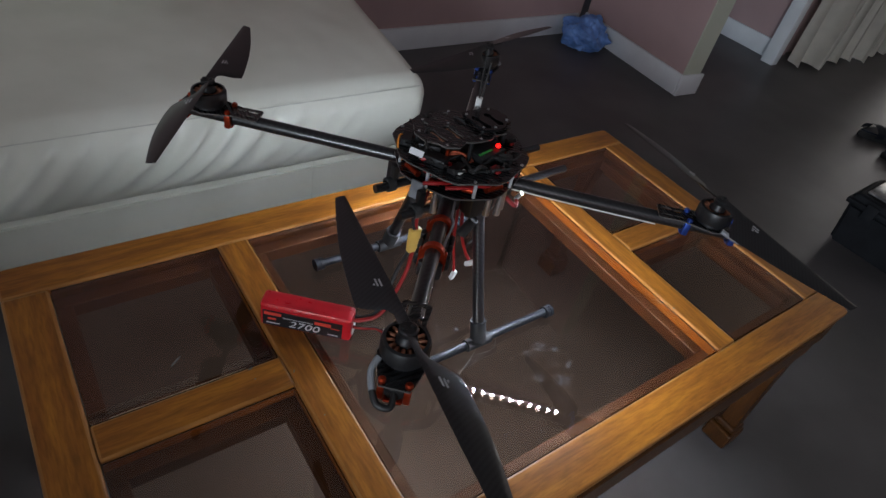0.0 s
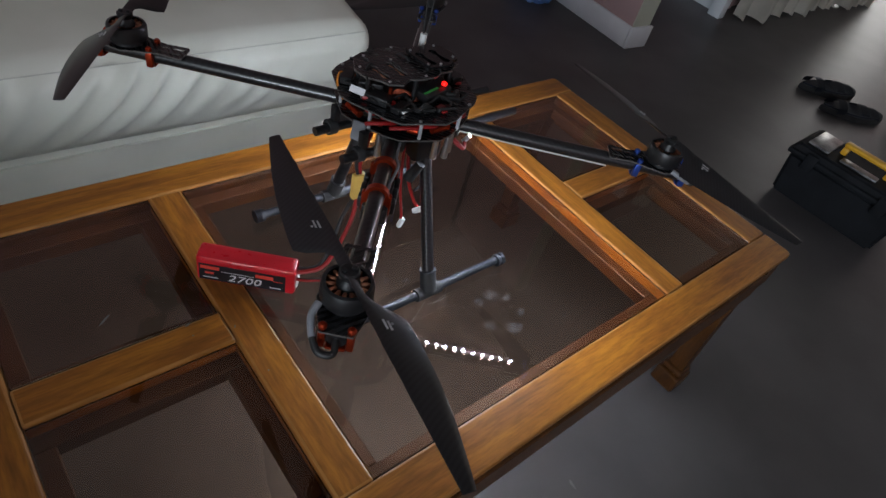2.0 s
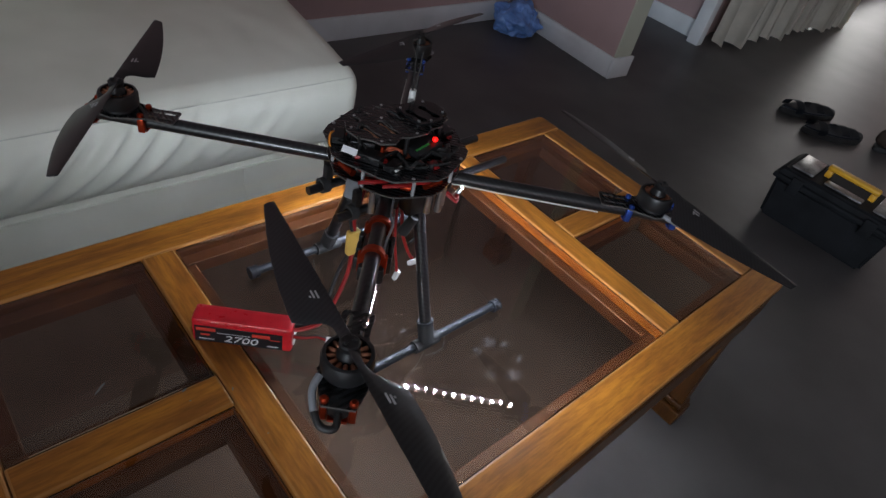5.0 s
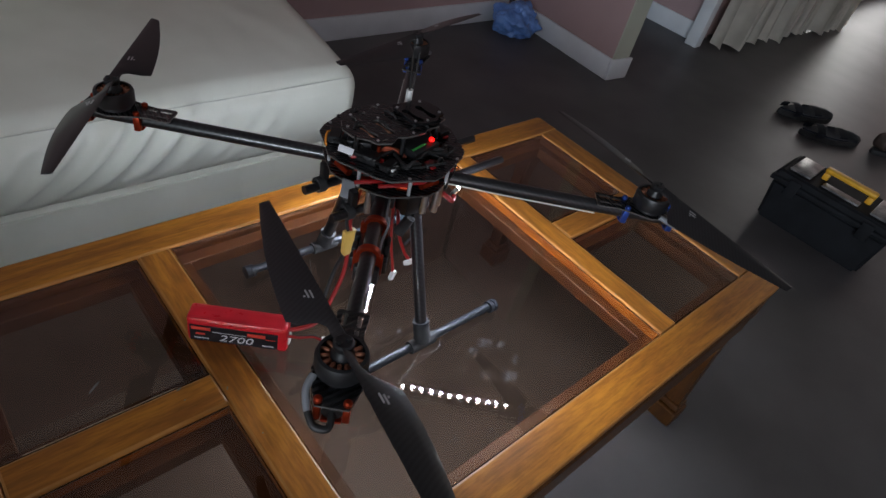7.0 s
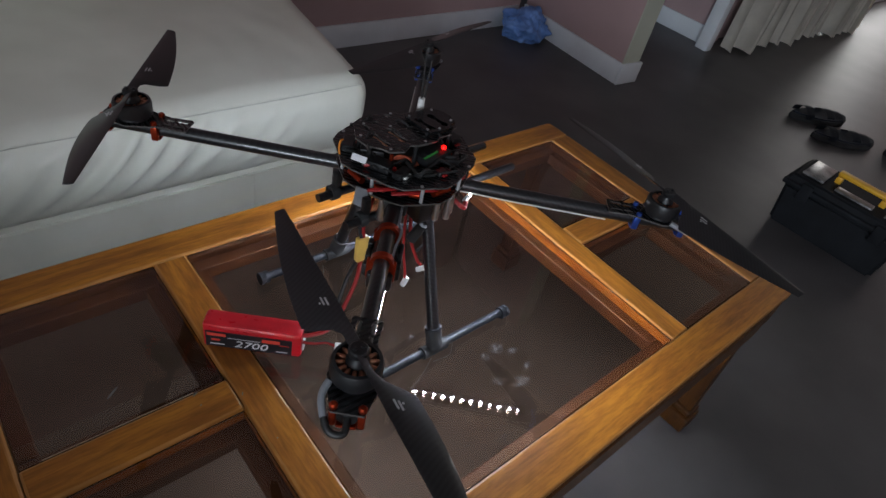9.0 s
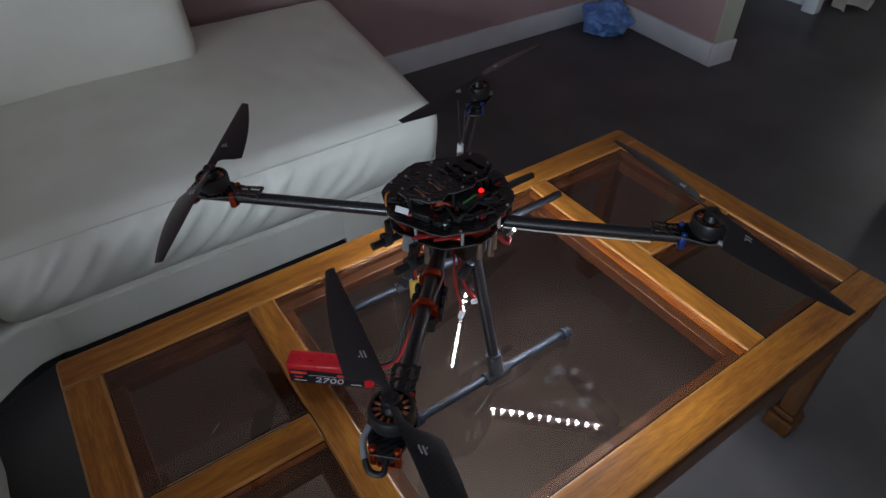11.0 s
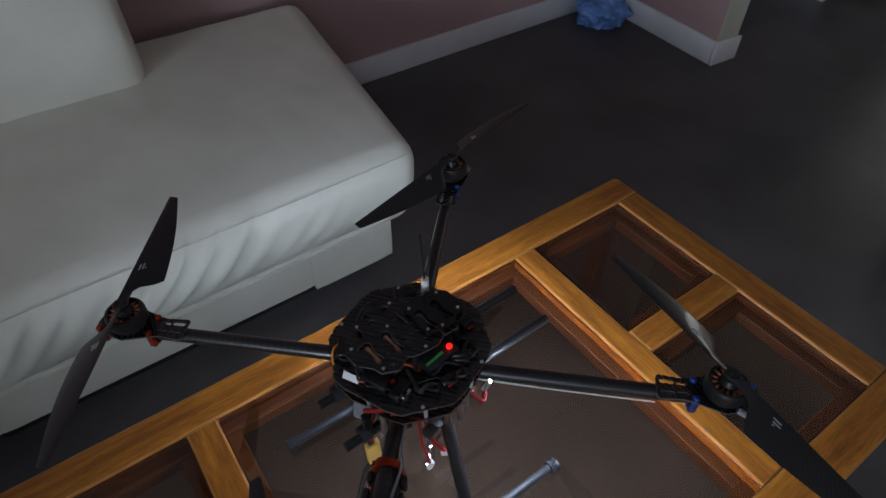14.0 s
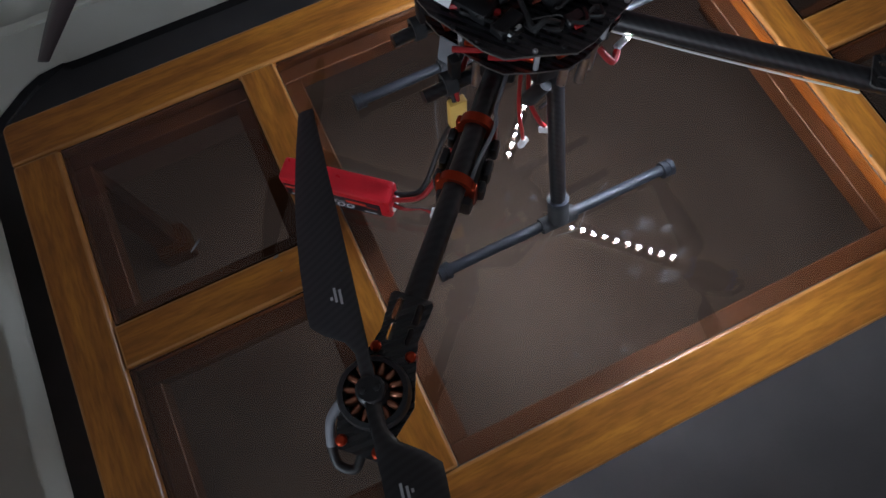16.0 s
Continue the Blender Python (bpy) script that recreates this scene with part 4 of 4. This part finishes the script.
# rails under the body
for y in (0.0715, 0.0125):
    part("mount_rail", rod(D(-0.178, y - 0.003, 0.6195), D(0.100, y + 0.004, 0.6195), 0.0055, seg=14), TUBE, drone)
    for x in (-0.155,):
        part("rail_clip", ring([(0.0056, -0.005), (0.0095, -0.005), (0.0095, 0.005), (0.0056, 0.005)], seg=16), DARK, drone).matrix_basis = pose(*D(x, y, 0.6195), 0, 90, 0)
    for x in (-0.15, -0.0):
        part("hanger", box(D(x - 0.004, y - 0.0045, 0.6245), D(x + 0.004, y + 0.0045, 0.6474), 0.001), BLACK, drone)
# translucent bracket at the corner of the body, silver fittings
part("bracket", box((-0.008, -0.001, -0.012), (0.008, 0.001, 0.011), 0.0008, 1, m=pose(*D(-0.150, 0.024, 0.642), 12, 0, 118)), SILVER, drone, "pale translucent bracket")
for x, y in ((-0.062, -0.030), (-0.050, -0.022), (-0.076, -0.026), (-0.135, 0.004)):
    part("fitting", rod(D(x, y, 0.618), D(x, y, 0.6474), 0.0042, 0.0034, 10), ALU, drone, "bare aluminium fitting")
# landing gear
for s, y_foot, y_top in ((-1, -0.0745, -0.001), (1, 0.151, 0.086)):
    xt = -0.071 if s < 0 else -0.083
    topp, foot = Vector(D(xt + (0.003 if s < 0 else -0.004), y_top, 0.622)), Vector(D(xt, y_foot, 0.4335))
    part("gear_leg", rod(topp, foot + (topp - foot).normalized() * 0.006, 0.0078), TUBE, drone)
    part("gear_bracket", box(D(xt - 0.020, y_top - 0.014, 0.607), D(xt + 0.016, y_top + 0.014, 0.6474), 0.003, 2), BLACK, drone)
    part("gear_knuckle", rod(topp - Vector((0.018, 0, 0.012)), topp + Vector((0.018, 0, -0.012)), 0.0085, seg=14), DARK, drone)
    part("gear_lever", rod(topp + Vector((-0.012, -0.012, -0.02)), topp + Vector((-0.02, -0.004, -0.045)), 0.006, 0.0075, 12), DARK, drone)
    dl = (topp - foot).normalized()
    part("tee_socket", rod(foot - dl * 0.002, foot + dl * 0.026, 0.0112, 0.0108), DARK, drone)
    part("tee_ring", rod(foot + dl * 0.026, foot + dl * 0.029, 0.0114), GREYTUBE if s < 0 else DARK, drone, "narrow collar ring")
    sk = part("skid", rod(D(-0.207, y_foot, 0.4272), D(0.066, y_foot + 0.001, 0.4272), 0.0058, seg=16), GREYTUBE, drone, "grey landing skid tube")
    part("tee_sleeve", rod(D(xt - 0.020, y_foot, 0.4272), D(xt + 0.020, y_foot, 0.4272), 0.0088, seg=16), DARK, drone)
    for x in (-0.207, 0.060):
        b = bmesh.new()
        for dx, r in ((0, 0.0092), (0.005, 0.0082), (0.0075, 0.0092)):
            rod(D(x + dx - 0.003, y_foot, 0.4272), D(x + dx + 0.002, y_foot, 0.4272), r, seg=16, bm=b)
        part("end_cap", b, GREYTUBE, sk, "ribbed grey rubber cap")
# antenna
part("antenna_base", rod(D(-0.031, 0.080, 0.666), D(-0.030, 0.080, 0.716), 0.0054, 0.0042, 12), PLUG, drone, "clear antenna sleeve")
part("antenna", rod(D(-0.030, 0.080, 0.700), D(-0.032, 0.083, 0.778), 0.0013, seg=8), BLKWIRE, drone)
part("antenna", rod(D(-0.027, 0.080, 0.700), D(-0.020, 0.084, 0.760), 0.0013, seg=8), BLKWIRE, drone)


def blade(side):
    """One blade along +x: straight leading edge, full belly near the root, fine tip."""
    b = bmesh.new()
    rings = []
    N = 22
    for k in range(N + 1):
        t = k / N
        x = 0.006 + 0.182 * t
        root = min(1.0, max(0.0, (t - 0.10) / 0.14))
        root = root * root * (3 - 2 * root)
        c = 0.0105 * (1 - root) + root * (0.0375 - 0.0270 * (t - 0.24) / 0.76 + 0.004 * math.sin(math.pi * max(0.0, t - 0.24) / 0.76))
        lead = 0.0055 - 0.002 * t
        tw = radians(30 * math.exp(-t * 1.7) + 6)
        sec = []
        for j in range(10):
            a = 2 * math.pi * j / 10
            yy = lead - c * (0.5 - 0.5 * math.cos(a))
            zz = (0.0016 + 0.0018 * (1 - t)) * math.sin(a) * 0.55
            d = yy
            sec.append(b.verts.new((x, -side * d * math.cos(tw), zz + d * math.sin(tw) * 0.9)))
        rings.append(sec)
    for p, q in zip(rings, rings[1:]):
        for j in range(10):
            b.faces.new((p[j], p[(j + 1) % 10], q[(j + 1) % 10], q[j]))
    b.faces.new(rings[0])
    b.faces.new(rings[-1][::-1])
    return b


def arm(angle, anod, word, prop_angle, side, led):
    a = radians(angle)
    d = Vector((math.cos(a), math.sin(a), 0))
    M = pose(0, 0, ZA, 0, 0, angle)           # x runs out along the arm
    tube = part("arm_tube", rod((0.045, 0, 0), (0.358, 0, 0), 0.0083, seg=20), TUBE, drone)
    tube.matrix_basis = M

    def fit(name, bm, material, parent, label=""):
        ob = part(name, bm, material, parent, label)
        if parent is drone:
            ob.matrix_basis = M
        return ob
    # motor mount: plates over and under, two clamps, slotted tail
    R = ARM_R
    outline = [(R - 0.066, -0.0125), (R - 0.063, -0.0145), (R - 0.040, -0.0125), (R - 0.030, -0.0145), (R - 0.02, -0.0175), (R, -0.0235), (R + 0.02, -0.0185), (R + 0.036, -0.0135),
               (R + 0.036, 0.0135), (R + 0.02, 0.0185), (R, 0.0235), (R - 0.02, 0.0175), (R - 0.030, 0.0145), (R - 0.040, 0.0125), (R - 0.063, 0.0145), (R - 0.066, 0.0125)]
    holes = [capsule(R - 0.055, 0.007, 0.010, 0.0025, 0), capsule(R - 0.055, -0.007, 0.010, 0.0025, 0), capsule(R - 0.040, 0.006, 0.008, 0.002, 0), capsule(R - 0.040, -0.006, 0.008, 0.002, 0)]
    mount = sheet("motor_mount", plate(outline, holes, 0.0086, 0.0106), drone)
    mount.matrix_basis = M
    for x in (R - 0.028, R + 0.031):
        b = bmesh.new()
        box((x - 0.004, -0.0145, -0.0095), (x + 0.004, -0.0084, 0.0086), 0.0015, 2, bm=b)
        box((x - 0.004, 0.0084, -0.0095), (x + 0.004, 0.0145, 0.0086), 0.0015, 2, bm=b)
        box((x - 0.004, -0.0083, -0.0115), (x + 0.004, 0.0083, -0.0086), 0.001, 1, bm=b)
        cl = part("clamp", b, anod, mount, word + " anodised clamp")
        for y in (-0.0115, 0.0115):
            part("clamp_screw", lathe([(0.0036, 0.0107), (0.0036, 0.0135), (0.0022, 0.015)], (x, y, 0), 12), anod, mount, word + " screw head")
    # motor
    mot = fit("motor", ring([(0.0185, 0.0165), (0.0212, 0.0165), (0.0216, 0.018), (0.0216, 0.030), (0.0204, 0.033), (0.0175, 0.0335), (0.0185, 0.030)], (R, 0, 0)), BLACK, drone, "black brushless motor bell")
    part("motor_base", lathe([(0.0175, 0.0108), (0.0185, 0.012), (0.0180, 0.0162), (0.0150, 0.018)], (R, 0, 0)), BLACK, mot)
    for k in range(14):
        part("winding", box((0.0095, -0.0019, 0.0185), (0.0180, 0.0019, 0.0315), 0.0012, 1, m=Matrix.Translation((R, 0, 0)) @ pose(0, 0, 0, 0, 0, k * 360 / 14)), COPPER, mot, "copper winding")
    part("motor_hub", lathe([(0.0095, 0.018), (0.0095, 0.0335), (0.0075, 0.036), (0.0068, 0.0405), (0.0045, 0.0415), (0.0035, 0.043), (0.001, 0.0435)], (R, 0, 0)), BLACK, mot)
    # wires looping from the motor into the end of the tube
    sgn = -1
    b = wire([(R + 0.010, sgn * 0.0195, 0.013), (R + 0.022, sgn * 0.0225, 0.009), (R + 0.036, sgn * 0.018, 0.002)], 0.0032, 10)
    part("sleeve", b, SILVER, mot, "clear heat-shrink over the motor wires")
    part("motor_wire", wire([(R + 0.036, sgn * 0.018, 0.002), (R + 0.045, sgn * 0.011, -0.003), (R + 0.044, 0.0, -0.004), (R + 0.030, 0.0, 0.0)], 0.0030, 10), BLKWIRE, mot)
    # propeller
    pr = part("propeller", lathe([(0.0075, -0.0022), (0.0085, -0.001), (0.0085, 0.0032), (0.0070, 0.0045)], (0, 0, 0), 20), BLACK, drone, "black carbon two-blade propeller at rest")
    pr.matrix_basis = pose(R * d.x, R * d.y, ZA + 0.0415, 0, 0, prop_angle)
    for k in range(2):
        bl = part("blade", blade(side), BLADE, pr)
        bl.matrix_basis = pose(0, 0, 0.001, 0, 0, 180 * k)
        b = bmesh.new()
        for j, (w, y) in enumerate(((0.009, 0.0), (0.011, 0.0030), (0.006, 0.0056))):
            box((0.052 + 0.002 * j, side * (0.004 + y), 0.0022 - 0.25 * y), (0.052 + w, side * (0.004 + y) + 0.0015, 0.0026 - 0.25 * y), bm=b)
        part("print_bar", b, GREYPRINT, pr, "faint white printed marks").matrix_basis = pose(0, 0, 0.001, 0, 0, 180 * k)
    for k in range(2):
        part("prop_screw", lathe([(0.0022, 0.0045), (0.0022, 0.0062), (0.0012, 0.0066)], (0, 0.004 - 0.008 * k, 0), 10), BLACK, pr)
    # light strip
    if led is not None:
        st = fit("light_strip", box((0.072, led - 0.0034, -0.0092), (0.285, led + 0.0034, -0.0080), 0.0003, 1), DARK, drone, "light strip under the arm")
        for k in range(12):
            x = 0.086 + 0.0166 * k
            part("light", lathe([(0.0032, -0.0095), (0.0033, -0.0094), (0.0033, -0.0092)], (x, led, 0), 10), LED, st, "glowing white light")
        part("strip_wire", wire([(0.06, side * 0.006, -0.006), (0.09, side * 0.0088, -0.004), (0.15, side * 0.0092, -0.0050), (0.26, side * 0.0090, -0.0055)], 0.0009, 6), PLUG, st, "thin pale wire")



ang = 45 + ROT
arm(ang, ANOD_B, "blue", 14.5, 1, 0.0)             # back
arm(ang + 90, ANOD_O, "orange", 55.5, -1, None)      # sofa side
arm(ang + 180, ANOD_O, "orange", 79.5, 1, None)      # towards the camera
arm(ang + 270, ANOD_B, "blue", 81.8, -1, 0.0035)       # window side

# module slung under one arm between two orange clamps
MF = pose(0, 0, ZA, 0, 0, ang + 180)
mod = part("module", box((0.113, -0.0135, -0.030), (0.180, 0.0135, -0.0095), 0.003, 2), BLACK, drone, "black module slung under the arm")
mod.matrix_basis = MF
for x in (0.121, 0.170):
    b = ring([(0.0085, -0.0035), (0.0125, -0.0035), (0.0125, 0.0035), (0.0085, 0.0035)], seg=24)
    bmesh.ops.transform(b, matrix=pose(x, 0, 0, 0, 90, 0), verts=b.verts)
    for s in (-1, 1):
        box((x - 0.0035, s * 0.0125 - 0.0028, -0.022), (x + 0.0035, s * 0.0125 + 0.0028, 0.003), 0.0012, 1, bm=b)
    part("module_clamp", b, ANOD_O, mod, "orange anodised clamp")
for x, w in ((0.128, 0.010), (0.147, 0.014), (0.163, 0.010)):
    for s in (-1, 1):
        part("module_lug", box((x - w / 2, s * 0.0165 - 0.003, -0.024), (x + w / 2, s * 0.0165 + 0.003, -0.008), 0.002, 2), BLACK, mod)
wirew = part("strip_wire", wire([(0.075, 0.0092, 0.004), (0.105, 0.0098, 0.005), (0.121, 0.0138, 0.005), (0.150, 0.0104, 0.004), (0.166, 0.0098, 0.003)], 0.0015, 6), SILVER, drone, "thin white wire")
wirew.matrix_basis = MF
# status light at the root of one arm
part("status_light", lathe([(0.0022, 0), (0.0025, 0.002), (0.0015, 0.0035)], D(-0.014, -0.018, 0.6265), 12), STATUS, drone, "bright white status light")
part("status_holder", rod(D(-0.026, -0.022, 0.626), D(-0.016, -0.019, 0.6285), 0.003, seg=10), ALU, drone)
part("lead", wire([D(-0.040, -0.018, 0.630), D(-0.034, -0.030, 0.624), D(-0.026, -0.024, 0.625)], 0.003, 8), REDWIRE, drone, "red power lead")
# power plug and loose plugs
part("power_plug", box(D(-0.1555, 0.010, 0.553), D(-0.1395, 0.0185, 0.588), 0.0015, 2), AMBER, drone, "yellow power plug")
part("lead", wire([D(-0.147, 0.014, 0.588), D(-0.145, 0.018, 0.605), D(-0.130, 0.025, 0.634)], 0.0022, 8), REDWIRE, drone, "red power lead")
part("lead", wire([D(-0.150, 0.014, 0.588), D(-0.148, 0.022, 0.605), D(-0.132, 0.030, 0.634)], 0.0022, 8), BLKWIRE, drone)
part("lead", wire([D(-0.084, 0.012, 0.632), D(-0.088, -0.004, 0.58), D(-0.080, -0.012, 0.548), D(-0.073, -0.015, 0.535)], 0.0022, 8), REDWIRE, drone, "red lead with a white plug")
part("loose_plug", box((-0.004, -0.003, -0.008), (0.004, 0.003, 0.008), 0.001, 1, m=pose(*D(-0.070, -0.016, 0.528), 40, 25, 0)), PLUG, drone, "white plug")
part("lead", wire([D(-0.090, 0.012, 0.632), D(-0.096, -0.002, 0.57), D(-0.092, -0.008, 0.53), D(-0.090, -0.009, 0.515)], 0.0018, 8), REDWIRE, drone, "red lead with a white plug")
part("loose_plug", box((-0.003, -0.003, -0.008), (0.003, 0.003, 0.008), 0.001, 1, m=pose(*D(-0.0895, -0.009, 0.508), 10, 10, 0)), PLUG, drone, "white plug")
part("lead", wire([D(-0.078, 0.014, 0.632), D(-0.070, 0.0, 0.60), D(-0.060, -0.006, 0.57), D(-0.074, -0.004, 0.55)], 0.0018, 8), BLKWIRE, drone)

# the frame sits a little out of level on its springy gear
TILT_UP = Matrix.Translation((0, 0, ZA)) @ pose(0, 0, 0, -1.6, 0, 0) @ Matrix.Translation((0, 0, -ZA))
GEAR = ("gear_leg", "tee_socket", "tee_ring", "skid", "tee_sleeve")
for o in drone.children:
    if o.name.split(".")[0] not in GEAR:
        o.matrix_basis = TILT_UP @ o.matrix_basis

# ---------------------------------------------------------------- battery
BL, BW, BH = 0.122, 0.027, 0.043
bat = thing("battery_pack", "red wrapped battery pack with a black printed label on the table", "battery", at=(-0.2655, 0.0545, TOP), rz=-40.5)
part("pack", soft_box((-BL / 2, -BW / 2, 0.0003), (BL / 2, BW / 2, BH), 0.0045, 0.004), BATRED, bat)
FRONT = -BW / 2 - 0.0006
part("label_panel", box((-BL / 2 + 0.004, FRONT, 0.004), (BL / 2 - 0.012, FRONT + 0.0008, 0.032), 0.0002, 1), LABEL, bat, "black printed label")
words("print", "2700", 0.0165, pose(-0.002, FRONT - 0.0003, 0.0128, 90, 0, 0), PRINTW, bat, "white printed 2700", squeeze=1.25)
for x0, x1, z0, z1, mt in ((-0.055, -0.032, 0.024, 0.0295, PRINTR), (0.012, 0.034, 0.0225, 0.0285, PRINTR), (-0.050, -0.039, 0.0155, 0.019, PRINTR), (-0.052, -0.034, 0.0088, 0.0102, PRINTW), (0.030, 0.044, 0.008, 0.0095, PRINTW), (0.034, 0.046, 0.0205, 0.0215, PRINTR), (-0.030, 0.010, 0.0222, 0.0228, PRINTW)):
    part("print_bar", box((x0, FRONT - 0.0004, z0), (x1, FRONT - 0.0001, z1)), mt, bat)
part("end_cap", lathe([(0.0095, 0), (0.0095, 0.0012), (0.008, 0.002)], (0, 0, 0), 18), PLUG, bat, "pale end disc").matrix_basis = pose(BL / 2 - 0.0002, 0.0, 0.015, 0, 90, 0)


def room_to_bat(x, y, z):
    c, s = math.cos(radians(40.5)), math.sin(radians(40.5))
    dx, dy = x + 0.2655, y - 0.0545
    return (dx * c - dy * s, dx * s + dy * c, z - TOP)


part("lead", wire([(BL / 2 - 0.004, 0.004, 0.034), (BL / 2 + 0.014, 0.004, 0.037), (BL / 2 + 0.03, 0.012, 0.05), room_to_bat(-0.160, 0.018, 0.520), room_to_bat(-0.1500, 0.014, 0.553)], 0.0026, 8), BLKWIRE, bat, "black lead")
part("lead", wire([(BL / 2 - 0.004, -0.004, 0.034), (BL / 2 + 0.012, -0.003, 0.038), (BL / 2 + 0.034, 0.004, 0.052), room_to_bat(-0.155, 0.008, 0.515), room_to_bat(-0.1455, 0.0135, 0.553)], 0.0027, 8), REDWIRE, bat, "red lead")
for k in range(4):
    part("balance_lead", wire([(BL / 2 - 0.003, -0.006 + 0.0012 * k, 0.022), (BL / 2 + 0.014, -0.010 + 0.001 * k, 0.028), (BL / 2 + 0.030, -0.004, 0.026 + 0.0012 * k), (BL / 2 + 0.041, -0.004 + 0.001 * k, 0.021)], 0.0009, 6), REDWIRE if k < 3 else BLKWIRE, bat)
part("balance_plug", box((BL / 2 + 0.040, -0.008, 0.017), (BL / 2 + 0.049, 0.003, 0.023), 0.001, 1), PLUG, bat, "white plug")

# ---------------------------------------------------------------- tool box
TOOLBLACK = mat("scuffed_black_plastic", (0.006, 0.007, 0.009), 0.75, vary=0.4, scale=18, bump=0.1, spec=0.25)
tb = thing("tool_box", "black plastic tool box with smoky lid trays and yellow handle", "tool box", at=(1.70, -0.17, 0), rz=2)


def frustum(hx0, hy0, hx1, hy1, z0, z1, bevel):
    b = box((-1, -1, 0), (1, 1, 1))
    for v in b.verts:
        v.co = Vector((v.co.x * (hx1 if v.co.z > 0.5 else hx0), v.co.y * (hy1 if v.co.z > 0.5 else hy0), z1 if v.co.z > 0.5 else z0))
    bmesh.ops.bevel(b, geom=b.edges[:], offset=bevel, segments=3, affect='EDGES')
    return b


part("body", frustum(0.092, 0.175, 0.100, 0.190, 0.0, 0.145, 0.010), TOOLBLACK, tb)
part("rim", box((-0.112, -0.200, 0.1455), (0.112, 0.200, 0.163), 0.005, 3), TOOLBLACK, tb)
lid = part("lid", frustum(0.108, 0.196, 0.095, 0.186, 0.1635, 0.185, 0.006), TOOLBLACK, tb)
for y0, y1 in ((-0.168, -0.098), (0.098, 0.168)):
    part("lid_tray", box((-0.070, y0, 0.1855), (0.070, y1, 0.1935), 0.003, 2), CLEAR, lid, "smoky plastic tray lid")
part("lid_tray", box((-0.070, -0.060, 0.1855), (-0.034, 0.060, 0.1925), 0.003, 2), CLEAR, lid, "smoky plastic tray lid")
b = bmesh.new()
box((-0.013, -0.082, 0.1855), (0.013, -0.062, 0.210), 0.004, 2, bm=b)
box((-0.013, 0.062, 0.1855), (0.013, 0.082, 0.210), 0.004, 2, bm=b)
box((-0.014, -0.084, 0.2105), (0.014, 0.084, 0.227), 0.006, 3, bm=b)
part("handle", b, YELLOW, tb, "yellow plastic handle")
for y in (-0.12, 0.12):
    part("latch", box((-0.118, y - 0.018, 0.120), (-0.1125, y + 0.018, 0.178), 0.002, 2), TOOLBLACK, tb)


# ---------------------------------------------------------------- sandals and shoe
def sandal(at, rz):
    s = thing("sandal", "worn black strapped sandal lying on the floor", "sandal", "pair of sandals", at, rz)
    n = 26
    out = []
    for k in range(n):
        a = 2 * math.pi * k / n
        w = 0.046 + 0.012 * math.cos(a) - 0.008 * math.cos(2 * a)
        out.append((0.158 * math.cos(a), 1.12 * w * math.sin(a) + 0.006 * math.cos(2 * a)))
    part("sole", prism(out, 0.0, 0.026, 0.006, 2), DARK, s)
    part("footbed", prism([(x * 0.95, y * 0.93) for x, y in out], 0.0262, 0.033, 0.003, 2), SHOE, s)
    for x, h in ((0.075, 0.046), (0.020, 0.054), (-0.095, 0.060)):
        b = bmesh.new()
        pts = [(x, -0.052, 0.02), (x + 0.006, -0.045, h * 0.72), (x + 0.01, 0.0, h), (x + 0.004, 0.045, h * 0.72), (x, 0.052, 0.02)]
        line = spline(pts, 6)
        w = 0.021
        rows = [[b.verts.new((c.x - w, c.y, c.z)), b.verts.new((c.x + w, c.y, c.z))] for c in line]
        for p, q in zip(rows, rows[1:]):
            b.faces.new((p[0], p[1], q[1], q[0]))
        bmesh.ops.solidify(b, geom=b.faces[:], thickness=0.004)
        part("strap", b, SHOE, s)
    return s


sandal((2.68, 0.285, 0), -30)
sandal((2.575, 0.120, 0), -36)
sh = thing("shoe", "dark brown leather shoe lying on the floor", "shoe", at=(2.80, -0.09, 0), rz=-20)
part("sole", prism([(0.14 * math.cos(2 * math.pi * k / 22), 0.046 * math.sin(2 * math.pi * k / 22)) for k in range(22)], 0, 0.022, 0.005, 2), DARK, sh)
part("upper", soft_box((-0.132, -0.043, 0.0223), (0.132, 0.043, 0.10), 0.03, 0.012, lambda q, n: Vector((q.x, q.y * (1 - 0.2 * (q.z - 0.02) / 0.08), 0.0223 + (q.z - 0.0223) * (1.0 if q.x < 0 else 1.0 - 3.2 * q.x)))), BROWN, sh)
part("opening", ring([(0.022, 0.0), (0.030, 0.0), (0.030, 0.006), (0.022, 0.006)], (-0.06, 0, 0.099), 18), SHOE, sh)
